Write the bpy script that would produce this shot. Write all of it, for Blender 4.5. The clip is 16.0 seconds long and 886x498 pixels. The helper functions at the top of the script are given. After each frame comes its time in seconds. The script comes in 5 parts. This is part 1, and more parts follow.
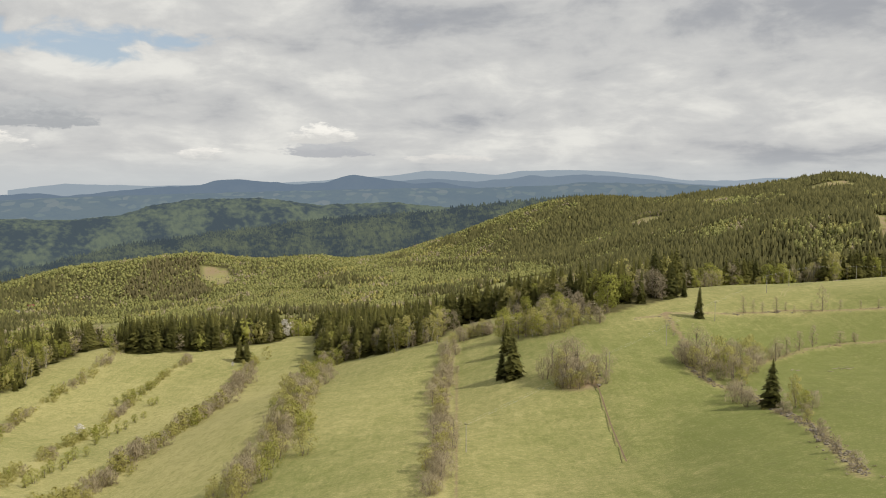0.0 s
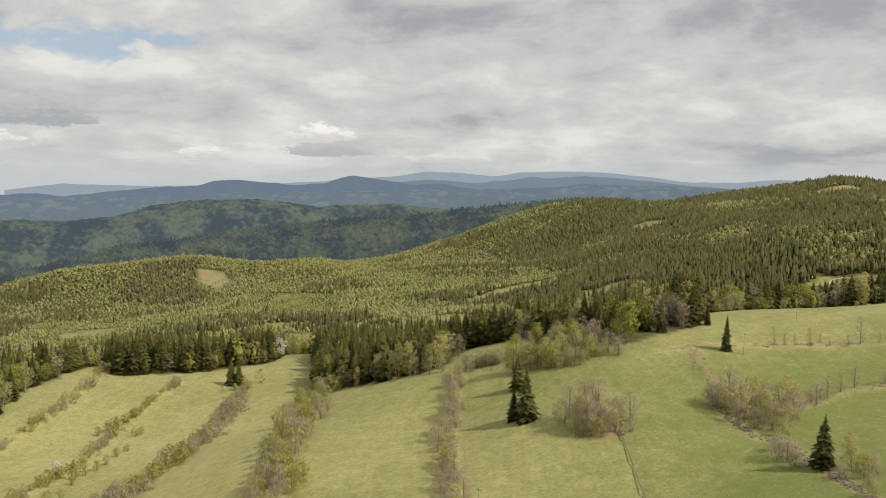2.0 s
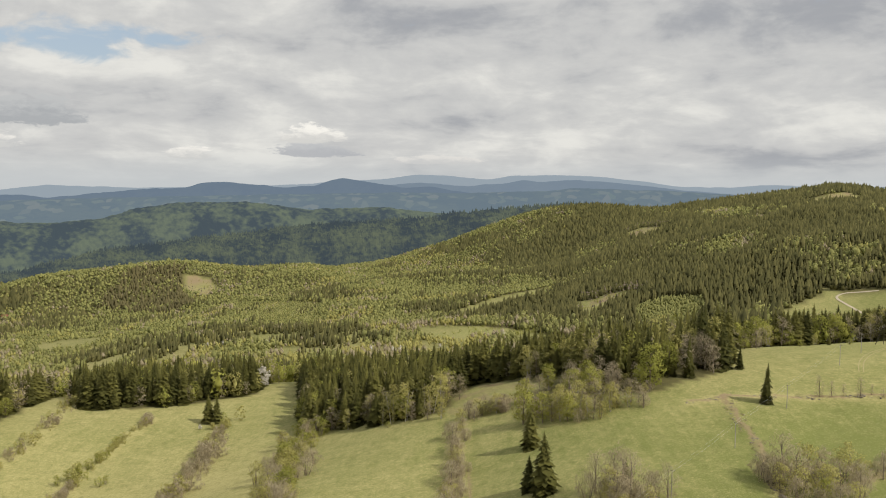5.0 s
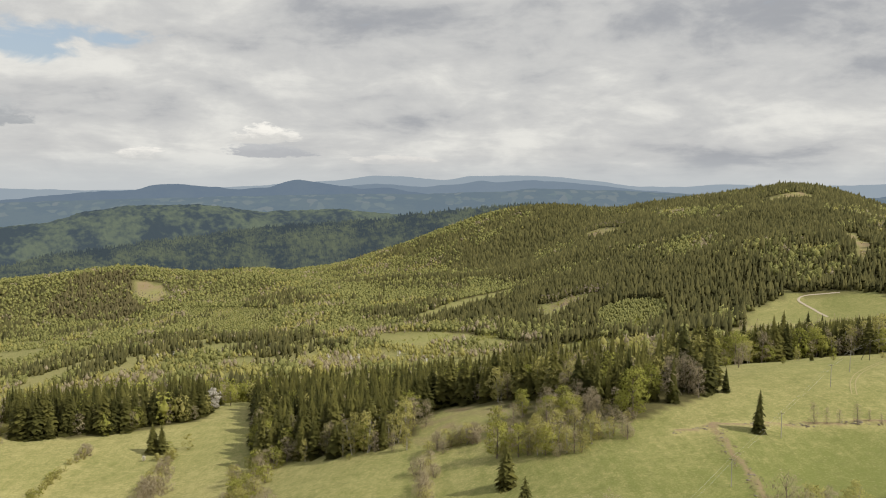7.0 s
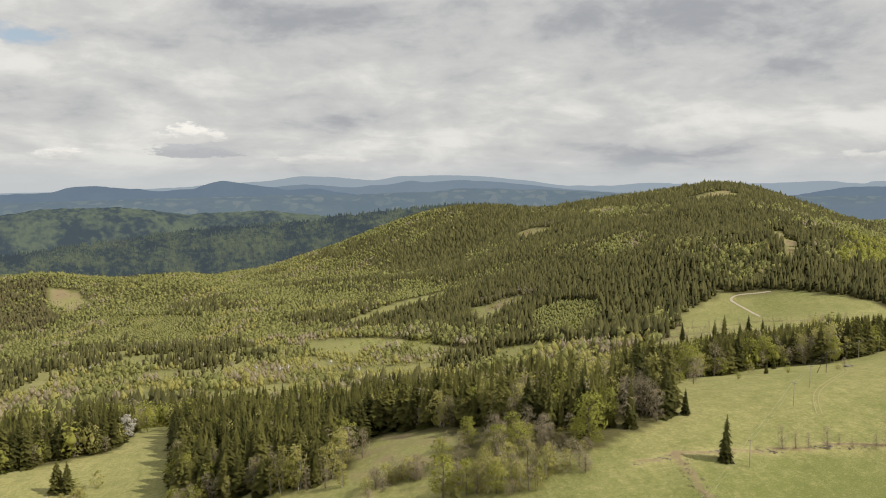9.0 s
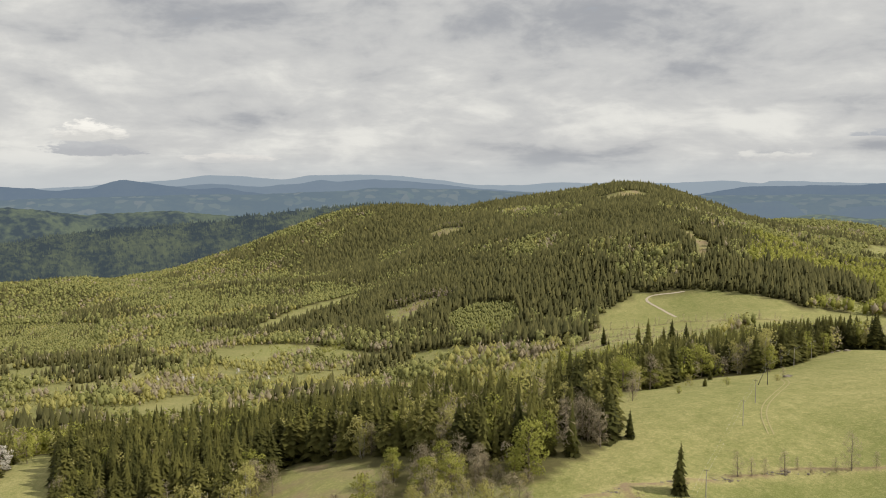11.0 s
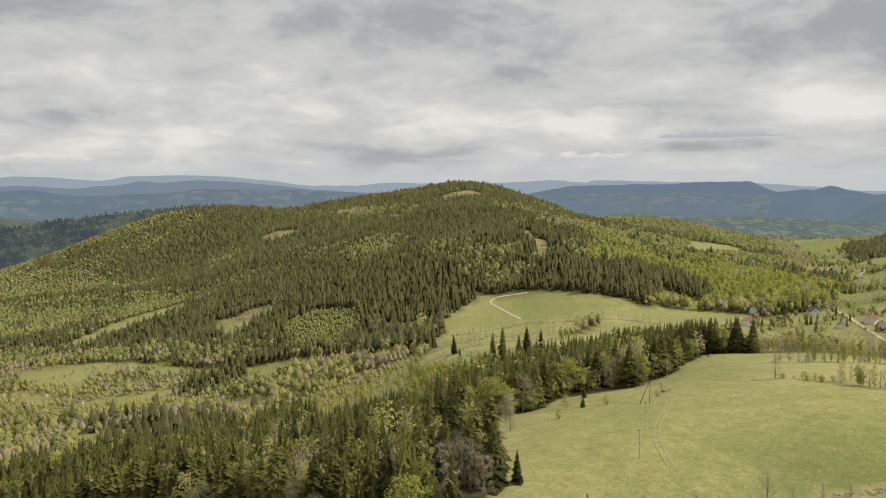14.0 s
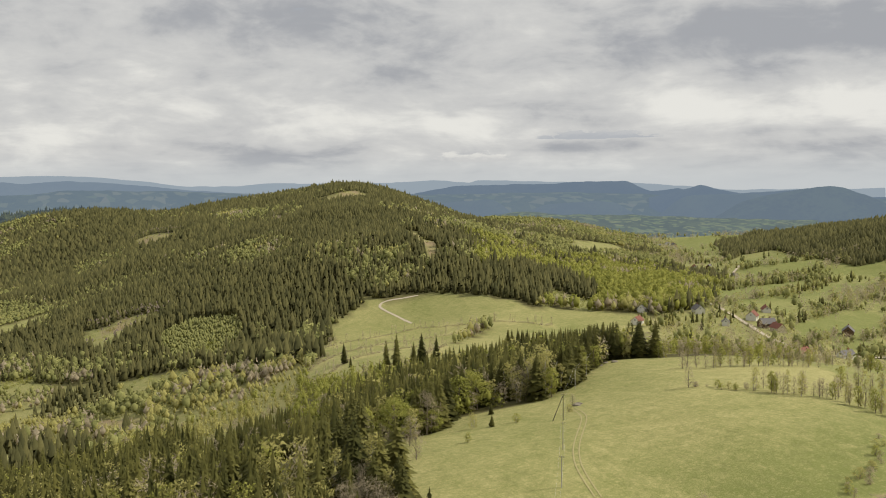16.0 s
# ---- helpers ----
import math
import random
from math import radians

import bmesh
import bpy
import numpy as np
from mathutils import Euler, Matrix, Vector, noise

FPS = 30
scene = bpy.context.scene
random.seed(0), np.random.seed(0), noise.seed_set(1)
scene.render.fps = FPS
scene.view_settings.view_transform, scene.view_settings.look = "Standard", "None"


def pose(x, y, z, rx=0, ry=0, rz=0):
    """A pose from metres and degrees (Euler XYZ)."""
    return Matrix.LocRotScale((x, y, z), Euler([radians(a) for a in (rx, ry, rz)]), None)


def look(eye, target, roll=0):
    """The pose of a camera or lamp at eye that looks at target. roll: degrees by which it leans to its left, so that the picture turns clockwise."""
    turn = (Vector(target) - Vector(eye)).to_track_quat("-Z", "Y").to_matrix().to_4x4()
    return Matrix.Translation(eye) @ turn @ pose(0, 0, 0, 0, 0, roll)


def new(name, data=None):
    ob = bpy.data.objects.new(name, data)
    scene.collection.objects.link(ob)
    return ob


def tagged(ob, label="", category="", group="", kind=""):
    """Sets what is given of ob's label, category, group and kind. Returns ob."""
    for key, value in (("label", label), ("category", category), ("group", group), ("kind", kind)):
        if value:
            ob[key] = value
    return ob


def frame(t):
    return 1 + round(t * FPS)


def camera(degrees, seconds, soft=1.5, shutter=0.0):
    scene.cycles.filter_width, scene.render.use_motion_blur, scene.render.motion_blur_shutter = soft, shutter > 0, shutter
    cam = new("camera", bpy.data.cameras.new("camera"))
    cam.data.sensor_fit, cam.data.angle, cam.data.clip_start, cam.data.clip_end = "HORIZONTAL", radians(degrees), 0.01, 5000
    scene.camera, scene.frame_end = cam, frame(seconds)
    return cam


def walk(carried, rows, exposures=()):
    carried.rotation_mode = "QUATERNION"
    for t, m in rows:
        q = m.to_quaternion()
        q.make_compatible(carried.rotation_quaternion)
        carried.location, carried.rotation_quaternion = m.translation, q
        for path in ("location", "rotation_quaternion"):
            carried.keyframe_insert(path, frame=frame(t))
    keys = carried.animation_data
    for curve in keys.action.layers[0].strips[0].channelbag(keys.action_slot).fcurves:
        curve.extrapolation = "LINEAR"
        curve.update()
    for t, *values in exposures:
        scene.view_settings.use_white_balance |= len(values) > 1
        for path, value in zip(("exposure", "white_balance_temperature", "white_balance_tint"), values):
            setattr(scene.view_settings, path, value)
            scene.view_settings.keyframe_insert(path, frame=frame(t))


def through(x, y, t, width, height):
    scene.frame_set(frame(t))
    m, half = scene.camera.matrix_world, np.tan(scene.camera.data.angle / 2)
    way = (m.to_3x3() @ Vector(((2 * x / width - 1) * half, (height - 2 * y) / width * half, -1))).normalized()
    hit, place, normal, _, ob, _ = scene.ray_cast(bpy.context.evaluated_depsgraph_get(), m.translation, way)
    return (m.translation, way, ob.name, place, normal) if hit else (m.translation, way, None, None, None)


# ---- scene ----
cam = camera(55.19, 16.0, soft=1.0)
PATH = [
    (0, (-0.00, 0.00, 80.00), (-0.00, 99.72, 72.58), 0.09),
    (0.5, (-0.76, 8.04, 82.10), (-0.71, 107.76, 74.62), 0.24),
    (1, (-1.46, 15.86, 84.36), (-1.39, 115.58, 76.87), 0.30),
    (1.5, (-2.20, 23.45, 86.62), (-2.12, 123.17, 79.13), 0.25),
    (2, (-2.96, 30.89, 88.77), (-2.86, 130.61, 81.31), 0.31),
    (2.5, (-3.72, 38.22, 90.90), (-3.59, 137.95, 83.48), 0.31),
    (3, (-4.51, 45.50, 92.91), (-4.35, 145.23, 85.51), 0.32),
    (3.5, (-5.36, 52.90, 94.74), (-5.16, 152.62, 87.37), 0.40),
    (4, (-6.22, 60.46, 96.27), (-5.86, 160.19, 88.94), 0.51),
    (6.5, (-9.98, 97.45, 102.78), (-5.22, 197.07, 95.50), 0.40),
    (7, (-10.50, 104.71, 103.91), (-4.07, 204.24, 96.63), 0.30),
    (7.5, (-10.78, 112.08, 104.99), (-2.72, 211.48, 97.71), 0.23),
    (8, (-10.89, 119.72, 106.03), (-1.46, 219.00, 98.74), 0.10),
    (8.5, (-10.88, 127.62, 106.94), (1.28, 226.60, 99.64), 0.00),
    (9, (-10.76, 135.82, 107.54), (3.89, 234.47, 100.21), -0.10),
    (11.5, (-7.66, 178.77, 108.91), (20.10, 274.55, 101.47), -0.15),
    (12, (-6.71, 187.25, 109.02), (24.06, 282.11, 101.58), -0.26),
    (12.5, (-5.42, 195.66, 109.06), (28.52, 289.43, 101.61), -0.19),
    (13, (-3.75, 204.04, 109.12), (33.34, 296.60, 101.67), -0.27),
    (13.5, (-1.85, 212.20, 109.16), (38.36, 303.45, 101.70), -0.36),
    (14, (0.24, 220.08, 109.22), (43.50, 309.93, 101.75), -0.36),
    (14.5, (2.45, 227.75, 109.36), (48.70, 316.09, 101.87), -0.45),
    (15, (4.78, 235.08, 109.52), (53.97, 321.82, 102.01), -0.53),
    (15.5, (7.31, 242.09, 109.67), (59.52, 327.05, 102.14), -0.55),
    (16, (9.96, 248.83, 109.76), (65.11, 331.91, 102.20), -0.54),
]
walk(cam, [(t, look(e, g, r)) for t, e, g, r in PATH])

# ---------------------------------------------------------------- light
SUN_AZ, SUN_EL = 118.0, 44.0          # bearing clockwise from +y, elevation
sun = new("sun", bpy.data.lights.new("sun", "SUN"))
sun.data.energy, sun.data.angle, sun.data.color = 3.5, radians(0.6), (1.0, 0.93, 0.80)
_a, _e = radians(SUN_AZ), radians(SUN_EL)
sun.matrix_world = look((600 * math.sin(_a), 600 * math.cos(_a), 600 * math.tan(_e)), (0, 0, 0))

world = bpy.data.worlds.new("sky")
scene.world = world
world.use_nodes = True
wt = world.node_tree
wt.nodes.clear()


def wnode(kind, **kw):
    n = wt.nodes.new(kind)
    for k, v in kw.items():
        n.inputs[k].default_value = v
    return n


def wmath(op, a, b=None, c=None, clamp=False):
    n = wt.nodes.new("ShaderNodeMath")
    n.operation, n.use_clamp = op, clamp
    for i, v in enumerate((a, b, c)):
        if v is None:
            continue
        if isinstance(v, (int, float)):
            n.inputs[i].default_value = v
        else:
            wt.links.new(v, n.inputs[i])
    return n.outputs[0]


def wmix(fac, a, b):
    n = wt.nodes.new("ShaderNodeMix")
    n.data_type = "RGBA"
    for sock, v in ((n.inputs[0], fac), (n.inputs[6], a), (n.inputs[7], b)):
        if isinstance(v, (int, float)):
            sock.default_value = v
        elif isinstance(v, tuple):
            sock.default_value = (*v, 1)
        else:
            wt.links.new(v, sock)
    return n.outputs[2]


def wstep(v, lo, hi):
    n = wt.nodes.new("ShaderNodeMapRange")
    n.interpolation_type = "SMOOTHSTEP"
    n.inputs[1].default_value, n.inputs[2].default_value = lo, hi
    wt.links.new(v, n.inputs[0])
    return n.outputs[0]


w_dir = wt.nodes.new("ShaderNodeTexCoord").outputs["Generated"]
w_sep = wt.nodes.new("ShaderNodeSeparateXYZ")
wt.links.new(w_dir, w_sep.inputs[0])
w_x, w_y, w_z = w_sep.outputs
# bearing and elevation in degrees, and the cloud deck as a flat layer overhead
w_az = wmath("MULTIPLY", wmath("ARCTAN2", w_x, w_y), 57.2958)
w_el = wmath("MULTIPLY", wmath("ARCSINE", w_z), 57.2958)
w_lift = wmath("ADD", wmath("MAXIMUM", w_z, 0.0), 0.10)
w_deck = wt.nodes.new("ShaderNodeCombineXYZ")
wt.links.new(wmath("DIVIDE", w_x, w_lift), w_deck.inputs[0])
wt.links.new(wmath("DIVIDE", w_y, w_lift), w_deck.inputs[1])


def wnoise(vec, scale, detail, rough, distort=0.0, shift=0.0):
    m = wt.nodes.new("ShaderNodeMapping")
    m.inputs["Location"].default_value = (shift, shift * 0.7, shift * 0.3)
    wt.links.new(vec, m.inputs[0])
    n = wnode("ShaderNodeTexNoise", Scale=scale, Detail=detail, Roughness=rough, Distortion=distort)
    wt.links.new(m.outputs[0], n.inputs["Vector"])
    return n.outputs[0]


w_flat = wt.nodes.new("ShaderNodeCombineXYZ")        # bearing and stretched elevation, for heaped clouds
wt.links.new(wmath("MULTIPLY", w_az, 0.1), w_flat.inputs[0])
wt.links.new(wmath("MULTIPLY", wmath("POWER", wmath("MAXIMUM", w_el, 0.0), 0.82), 0.42), w_flat.inputs[1])
n_deck = wnoise(w_deck.outputs[0], 0.9, 7.0, 0.60, 0.4, 9.1)
n_heap = wnoise(w_flat.outputs[0], 0.80, 8.0, 0.54, 0.4, 5.3)
n_mid = wnoise(w_flat.outputs[0], 2.0, 8.0, 0.55, 0.5, 7.9)
n_puff = wnoise(w_flat.outputs[0], 9.0, 7.0, 0.62, 0.3, 2.3)


def wspot(az, el, daz, del_):
    """A soft stretch of sky round a bearing and elevation."""
    a = wmath("DIVIDE", wmath("SUBTRACT", w_az, az), daz)
    b = wmath("DIVIDE", wmath("SUBTRACT", w_el, el), del_)
    q = wmath("ADD", wmath("MULTIPLY", a, a), wmath("MULTIPLY", b, b))
    return wmath("EXPONENT", wmath("MULTIPLY", q, -1.0))


def cumulus(under, az, base, wide, tall, low, high):
    """A small heaped cloud with a flat base and a knobbly top, laid over the sky behind it."""
    u = wmath("DIVIDE", wmath("SUBTRACT", w_az, az), wide)
    v = wmath("DIVIDE", wmath("SUBTRACT", w_el, base), tall)
    down = wmath("MULTIPLY", wmath("MINIMUM", v, 0.0), 5.0)
    f = wmath("SUBTRACT", wmath("SUBTRACT", 1.0, wmath("MULTIPLY", u, u)), wmath("MULTIPLY", v, wmath("MAXIMUM", v, 0.0)))
    f = wmath("ADD", wmath("ADD", f, down), wmath("MULTIPLY", wmath("SUBTRACT", wmath("ADD", wmath("MULTIPLY", n_puff, 0.6), wmath("MULTIPLY", n_mid, 0.4)), 0.52), 4.2))
    tone = wmix(wstep(wmath("ADD", v, wmath("MULTIPLY", wmath("SUBTRACT", n_puff, 0.5), 1.6)), 0.0, 0.8), low, high)
    return wmix(wmath("MULTIPLY", wstep(f, 0.0, 0.45), 0.92), under, tone)


sky = wt.nodes.new("ShaderNodeTexSky")
sky.sky_type, sky.sun_disc = "NISHITA", False
sky.sun_elevation, sky.sun_rotation = _e, _a
sky.air_density, sky.dust_density = 1.0, 1.5
shade = wmath("ADD", wmath("MULTIPLY", n_heap, 0.50), wmath("MULTIPLY", n_mid, 0.26))
shade = wmath("ADD", shade, wmath("ADD", wmath("MULTIPLY", n_deck, 0.18), wmath("MULTIPLY", n_puff, 0.06)))
# thick and thin parts of the cloud cover: bearing, elevation, their reach, thinner (+) or thicker (-)
for az, el, daz, del_, amount in (
        (8, 9.5, 13, 3.0, -.040), (1.5, 4.3, 4, .8, -.060), (19, 1.9, 8, 1.0, -.045), (-27, 5.2, 4, 1.2, -.03), (54, 9.2, 12, 2.3, -.140), (31, 7.8, 6, 1.6, -.05), (41, 4.0, 5, .8, -.050), (44, 2.4, 9, .5, -.060), (28, 9, 8, 3, -.020),
        (-14, 11.5, 9, 1.8, .050), (18, 4.6, 9, 1.2, .050), (36, 12.3, 6, 2.6, .060), (26, 5.0, 6, 1.2, .03), (55, 4.6, 9, 1.6, .135), (40, 6.2, 6, 1.1, .050), (27, 3.6, 5, .9, .045), (-2, 7.2, 8, 1.0, .020)):
    shade = wmath("ADD", shade, wmath("MULTIPLY", wspot(az, el, daz, del_), amount))
dim, lit = wstep(shade, 0.37, 0.51), wstep(shade, 0.49, 0.63)
cloud = wmix(lit, wmix(dim, (3.75, 3.87, 4.10), (5.85, 5.85, 5.75)), (7.9, 7.8, 7.35))
gap = wmath("MULTIPLY", wspot(-22.5, 8.4, 7.5, 2.0), 0.30)
cover = wstep(wmath("SUBTRACT", wmath("ADD", wmath("ADD", wmath("MULTIPLY", n_mid, 0.5), wmath("MULTIPLY", n_heap, 0.5)), 0.10), gap), 0.36, 0.46)
blue = wmix(0.5, sky.outputs[0], (5.5, 6.2, 6.9))
col = wmix(cover, blue, cloud)
haze = wstep(w_el, -0.5, 2.6)
col = wmix(haze, (5.5, 5.75, 5.85), col)
for az, base, wide, tall, low, high in (
        (-25.4, 3.75, 3.9, 1.9, (4.0, 4.15, 4.3), (5.3, 5.4, 5.4)), (-7.6, 2.05, 3.2, 1.0, (4.5, 4.6, 4.8), (5.2, 5.3, 5.4)), (-8.0, 2.95, 2.5, 1.25, (6.6, 6.5, 6.2), (9.6, 9.3, 8.6)),
        (-15.8, 1.75, 1.7, 0.85, (6.2, 6.2, 6.0), (9.0, 8.7, 8.1)), (-27.6, 2.15, 2.3, 1.3, (6.2, 6.2, 6.0), (9.0, 8.7, 8.1)), (0.2, 1.6, 3.4, 0.55, (6.0, 6.0, 5.9), (7.5, 7.3, 6.9)),
        (35.5, 1.6, 3.2, 0.7, (5.9, 5.9, 5.8), (7.4, 7.3, 6.9)), (44.0, 3.0, 4.0, 0.6, (4.4, 4.6, 4.9), (5.2, 5.3, 5.4))):
    col = cumulus(col, az, base, wide, tall, low, high)
w_bg = wnode("ShaderNodeBackground", Strength=0.1)
wt.links.new(col, w_bg.inputs[0])
w_out = wt.nodes.new("ShaderNodeOutputWorld")
wt.links.new(w_bg.outputs[0], w_out.inputs[0])


# ---------------------------------------------------------------- materials
class Mat:
    """A node material, built up step by step."""

    def __init__(self, name):
        self.m = bpy.data.materials.new(name)
        self.m.use_nodes = True
        self.t = self.m.node_tree
        self.t.nodes.clear()
        self.out = self.t.nodes.new("ShaderNodeOutputMaterial")

    def node(self, kind, **kw):
        n = self.t.nodes.new(kind)
        for k, v in kw.items():
            self.put(v, n.inputs[k])
        return n

    def put(self, v, sock):
        if isinstance(v, (int, float)):
            sock.default_value = v
        elif isinstance(v, tuple):
            sock.default_value = (*v, 1) if len(v) == 3 and len(sock.default_value) == 4 else v
        else:
            self.t.links.new(v, sock)

    def pos(self):
        return self.t.nodes.new("ShaderNodeNewGeometry").outputs["Position"]

    def noise(self, vec, scale, detail=4.0, rough=0.55, distort=0.0):
        n = self.node("ShaderNodeTexNoise", Scale=scale, Detail=detail, Roughness=rough, Distortion=distort)
        self.put(vec, n.inputs["Vector"])
        return n.outputs[0]

    def step(self, v, lo, hi, a=0.0, b=1.0):
        n = self.t.nodes.new("ShaderNodeMapRange")
        for i, q in enumerate((v, lo, hi, a, b)):
            self.put(q, n.inputs[i])
        return n.outputs[0]

    def math(self, op, a, b=0.0):
        n = self.t.nodes.new("ShaderNodeMath")
        n.operation = op
        self.put(a, n.inputs[0]), self.put(b, n.inputs[1])
        return n.outputs[0]

    def mix(self, fac, a, b, blend="MIX"):
        n = self.t.nodes.new("ShaderNodeMix")
        n.data_type, n.blend_type = "RGBA", blend
        self.put(fac, n.inputs[0]), self.put(a, n.inputs[6]), self.put(b, n.inputs[7])
        return n.outputs[2]

    def attr(self, name):
        n = self.t.nodes.new("ShaderNodeAttribute")
        n.attribute_name = name
        return n

    def bump(self, height, strength, distance):
        n = self.node("ShaderNodeBump", Strength=strength, Distance=distance)
        self.put(height, n.inputs["Height"])
        return n.outputs[0]

    def surface(self, colour, rough=0.85, normal=None, metal=0.0, spec=0.25, through=0.0):
        b = self.node("ShaderNodeBsdfPrincipled", Roughness=rough, Metallic=metal)
        self.put(colour, b.inputs["Base Color"])
        b.inputs["Specular IOR Level"].default_value = spec
        if normal is not None:
            self.put(normal, b.inputs["Normal"])
        shader = b.outputs[0]
        if through:
            tr = self.node("ShaderNodeBsdfTranslucent")
            self.put(colour, tr.inputs[0])
            mx = self.node("ShaderNodeMixShader", Fac=through)
            self.t.links.new(shader, mx.inputs[1]), self.t.links.new(tr.outputs[0], mx.inputs[2])
            shader = mx.outputs[0]
        self.t.links.new(shader, self.out.inputs[0])
        return self.m


def leafy(name, a, b, rough=0.75, through=0.25, spread=0.5):
    """Foliage that varies from plant to plant and from leaf to leaf, between colours a and b."""
    m = Mat(name)
    own = m.t.nodes.new("ShaderNodeObjectInfo").outputs["Random"]
    isl = m.t.nodes.new("ShaderNodeNewGeometry").outputs["Random Per Island"]
    tint = m.attr("tint").outputs["Fac"]
    k = m.math("ADD", m.math("MULTIPLY", isl, 1 - spread), m.math("MULTIPLY", m.math("FRACT", m.math("ADD", own, tint)), spread))
    col = m.mix(k, a, b)
    n = m.noise(m.pos(), 0.9, 3.0, 0.6)
    col = m.mix(m.step(n, 0.3, 0.7, 0.0, 0.25), col, tuple(0.6 * c for c in a))
    return m.surface(col, rough, through=through, spec=0.04)


def bark(name, a, b, scale=6.0):
    m = Mat(name)
    n = m.noise(m.pos(), scale, 5.0, 0.6)
    return m.surface(m.mix(m.step(n, 0.35, 0.65), a, b), 0.9, m.bump(n, 0.6, 0.05))


SPRUCE = leafy("spruce_needles", (0.040, 0.044, 0.015), (0.178, 0.168, 0.048), through=0.06, spread=0.72)
# SPRUCE again for far trees, paled and blued to paint in distance haze
HAZED_SPRUCE = leafy("hazed_spruce_needles", (0.070, 0.072, 0.031), (0.192, 0.178, 0.070), through=0.15, spread=0.75)
PINE = leafy("pine_needles", (0.115, 0.104, 0.052), (0.205, 0.18, 0.085), through=0.15)
FRESH = leafy("fresh_leaves", (0.26, 0.275, 0.062), (0.47, 0.46, 0.12), through=0.4)
# duller, bluer FRESH for far trees, with distance haze put into the colour
HILL_LEAF = leafy("hazed_far_leaves", (0.225, 0.238, 0.090), (0.45, 0.440, 0.165), through=0.35, spread=0.75)
PALE = leafy("pale_leaves", (0.40, 0.37, 0.125), (0.58, 0.54, 0.21), through=0.45)
BUDS = leafy("bare_twigs_and_buds", (0.37, 0.315, 0.21), (0.58, 0.50, 0.35), through=0.45)
BLOOM = leafy("white_blossom", (0.62, 0.58, 0.52), (0.82, 0.79, 0.74), through=0.3)
BARK = bark("grey_brown_bark", (0.15, 0.12, 0.085), (0.27, 0.225, 0.175))
BIRCH = bark("birch_bark", (0.55, 0.52, 0.47), (0.28, 0.25, 0.22), 2.0)
POLE = bark("weathered_pole_wood", (0.30, 0.28, 0.24), (0.46, 0.43, 0.38), 3.0)
TARRED = bark("dark_tarred_wood", (0.045, 0.040, 0.032), (0.10, 0.085, 0.07), 3.0)


def plain(name, colour, rough=0.6, metal=0.0, vary=0.25, scale=2.0):
    m = Mat(name)
    n = m.noise(m.pos(), scale, 5.0, 0.6)
    return m.surface(m.mix(m.step(n, 0.3, 0.7, 0.0, vary), colour, tuple(0.5 * c for c in colour)), rough, m.bump(n, 0.2, 0.02), metal)


STONE = plain("field_stone", (0.27, 0.235, 0.18), 0.9, vary=0.8, scale=1.5)
EARTH = plain("bare_earth", (0.24, 0.17, 0.105), 0.95, vary=0.6, scale=0.6)
GRAVEL = plain("pale_gravel", (0.52, 0.45, 0.34), 0.95, vary=0.35, scale=0.5)
WORN = plain("worn_grass", (0.40, 0.355, 0.17), 0.95, vary=0.4, scale=0.8)
CERAMIC = plain("insulator_ceramic", (0.35, 0.30, 0.26), 0.3)
WIRE = plain("aluminium_wire", (0.62, 0.61, 0.58), 0.45, 0.4)
RENDERED = plain("white_render", (0.72, 0.70, 0.64), 0.9, vary=0.2)
CREAM = plain("cream_render", (0.60, 0.52, 0.38), 0.9, vary=0.2)
BOARDS = plain("dark_boards", (0.16, 0.10, 0.06), 0.85, vary=0.4)
TILES = plain("red_roof_tiles", (0.25, 0.105, 0.075), 0.85, vary=0.4)
SLATE = plain("grey_roof_slates", (0.17, 0.16, 0.155), 0.75, vary=0.4)
BRICK = plain("chimney_brick", (0.30, 0.13, 0.09), 0.9)
GLASS = plain("window_glass", (0.03, 0.035, 0.04), 0.1)
WOOD = plain("pale_split_wood", (0.42, 0.37, 0.28), 0.9)

# the land: r = greenness, g = bare earth, b = forest floor
m = Mat("land")
p = m.pos()
land = m.attr("cover")
sepc = m.node("ShaderNodeSeparateColor")
m.put(land.outputs["Color"], sepc.inputs[0])
green, earthy, wood = sepc.outputs
fine = m.noise(p, 0.75, 6.0, 0.72)
clod = m.noise(p, 0.16, 4.0, 0.6, 0.4)
wide = m.noise(p, 0.022, 4.0, 0.6, 0.8)
mp = m.node("ShaderNodeMapping", Scale=(0.55, 0.05, 0.1), Rotation=(0.0, 0.0, radians(-6)))
m.put(p, mp.inputs["Vector"])
swath = m.noise(mp.outputs[0], 1.0, 3.0, 0.55)
k = m.math("ADD", m.math("MULTIPLY", fine, 0.72), m.math("MULTIPLY", clod, 0.28))
k = m.math("ADD", k, m.math("ADD", m.math("MULTIPLY", wide, 0.24), m.math("MULTIPLY", swath, 0.14)))
blade = m.noise(p, 2.6, 3.0, 0.7)
k = m.math("ADD", k, m.math("MULTIPLY", m.math("SUBTRACT", blade, 0.5), 0.55))
k = m.math("ADD", m.math("MULTIPLY", m.math("SUBTRACT", k, 0.69), 3.0), green)
grass = m.mix(m.step(k, 0.0, 1.0), (0.420, 0.378, 0.168), (0.178, 0.200, 0.060))
grass = m.mix(m.step(fine, 0.54, 0.72, 0.0, 0.55), grass, (0.45, 0.40, 0.19))
grass = m.mix(m.step(m.noise(p, 0.35, 5.0, 0.7, 0.6), 0.50, 0.66, 0.0, 0.40), grass, (0.150, 0.160, 0.055))
soil = m.mix(clod, (0.23, 0.165, 0.10), (0.36, 0.275, 0.175))
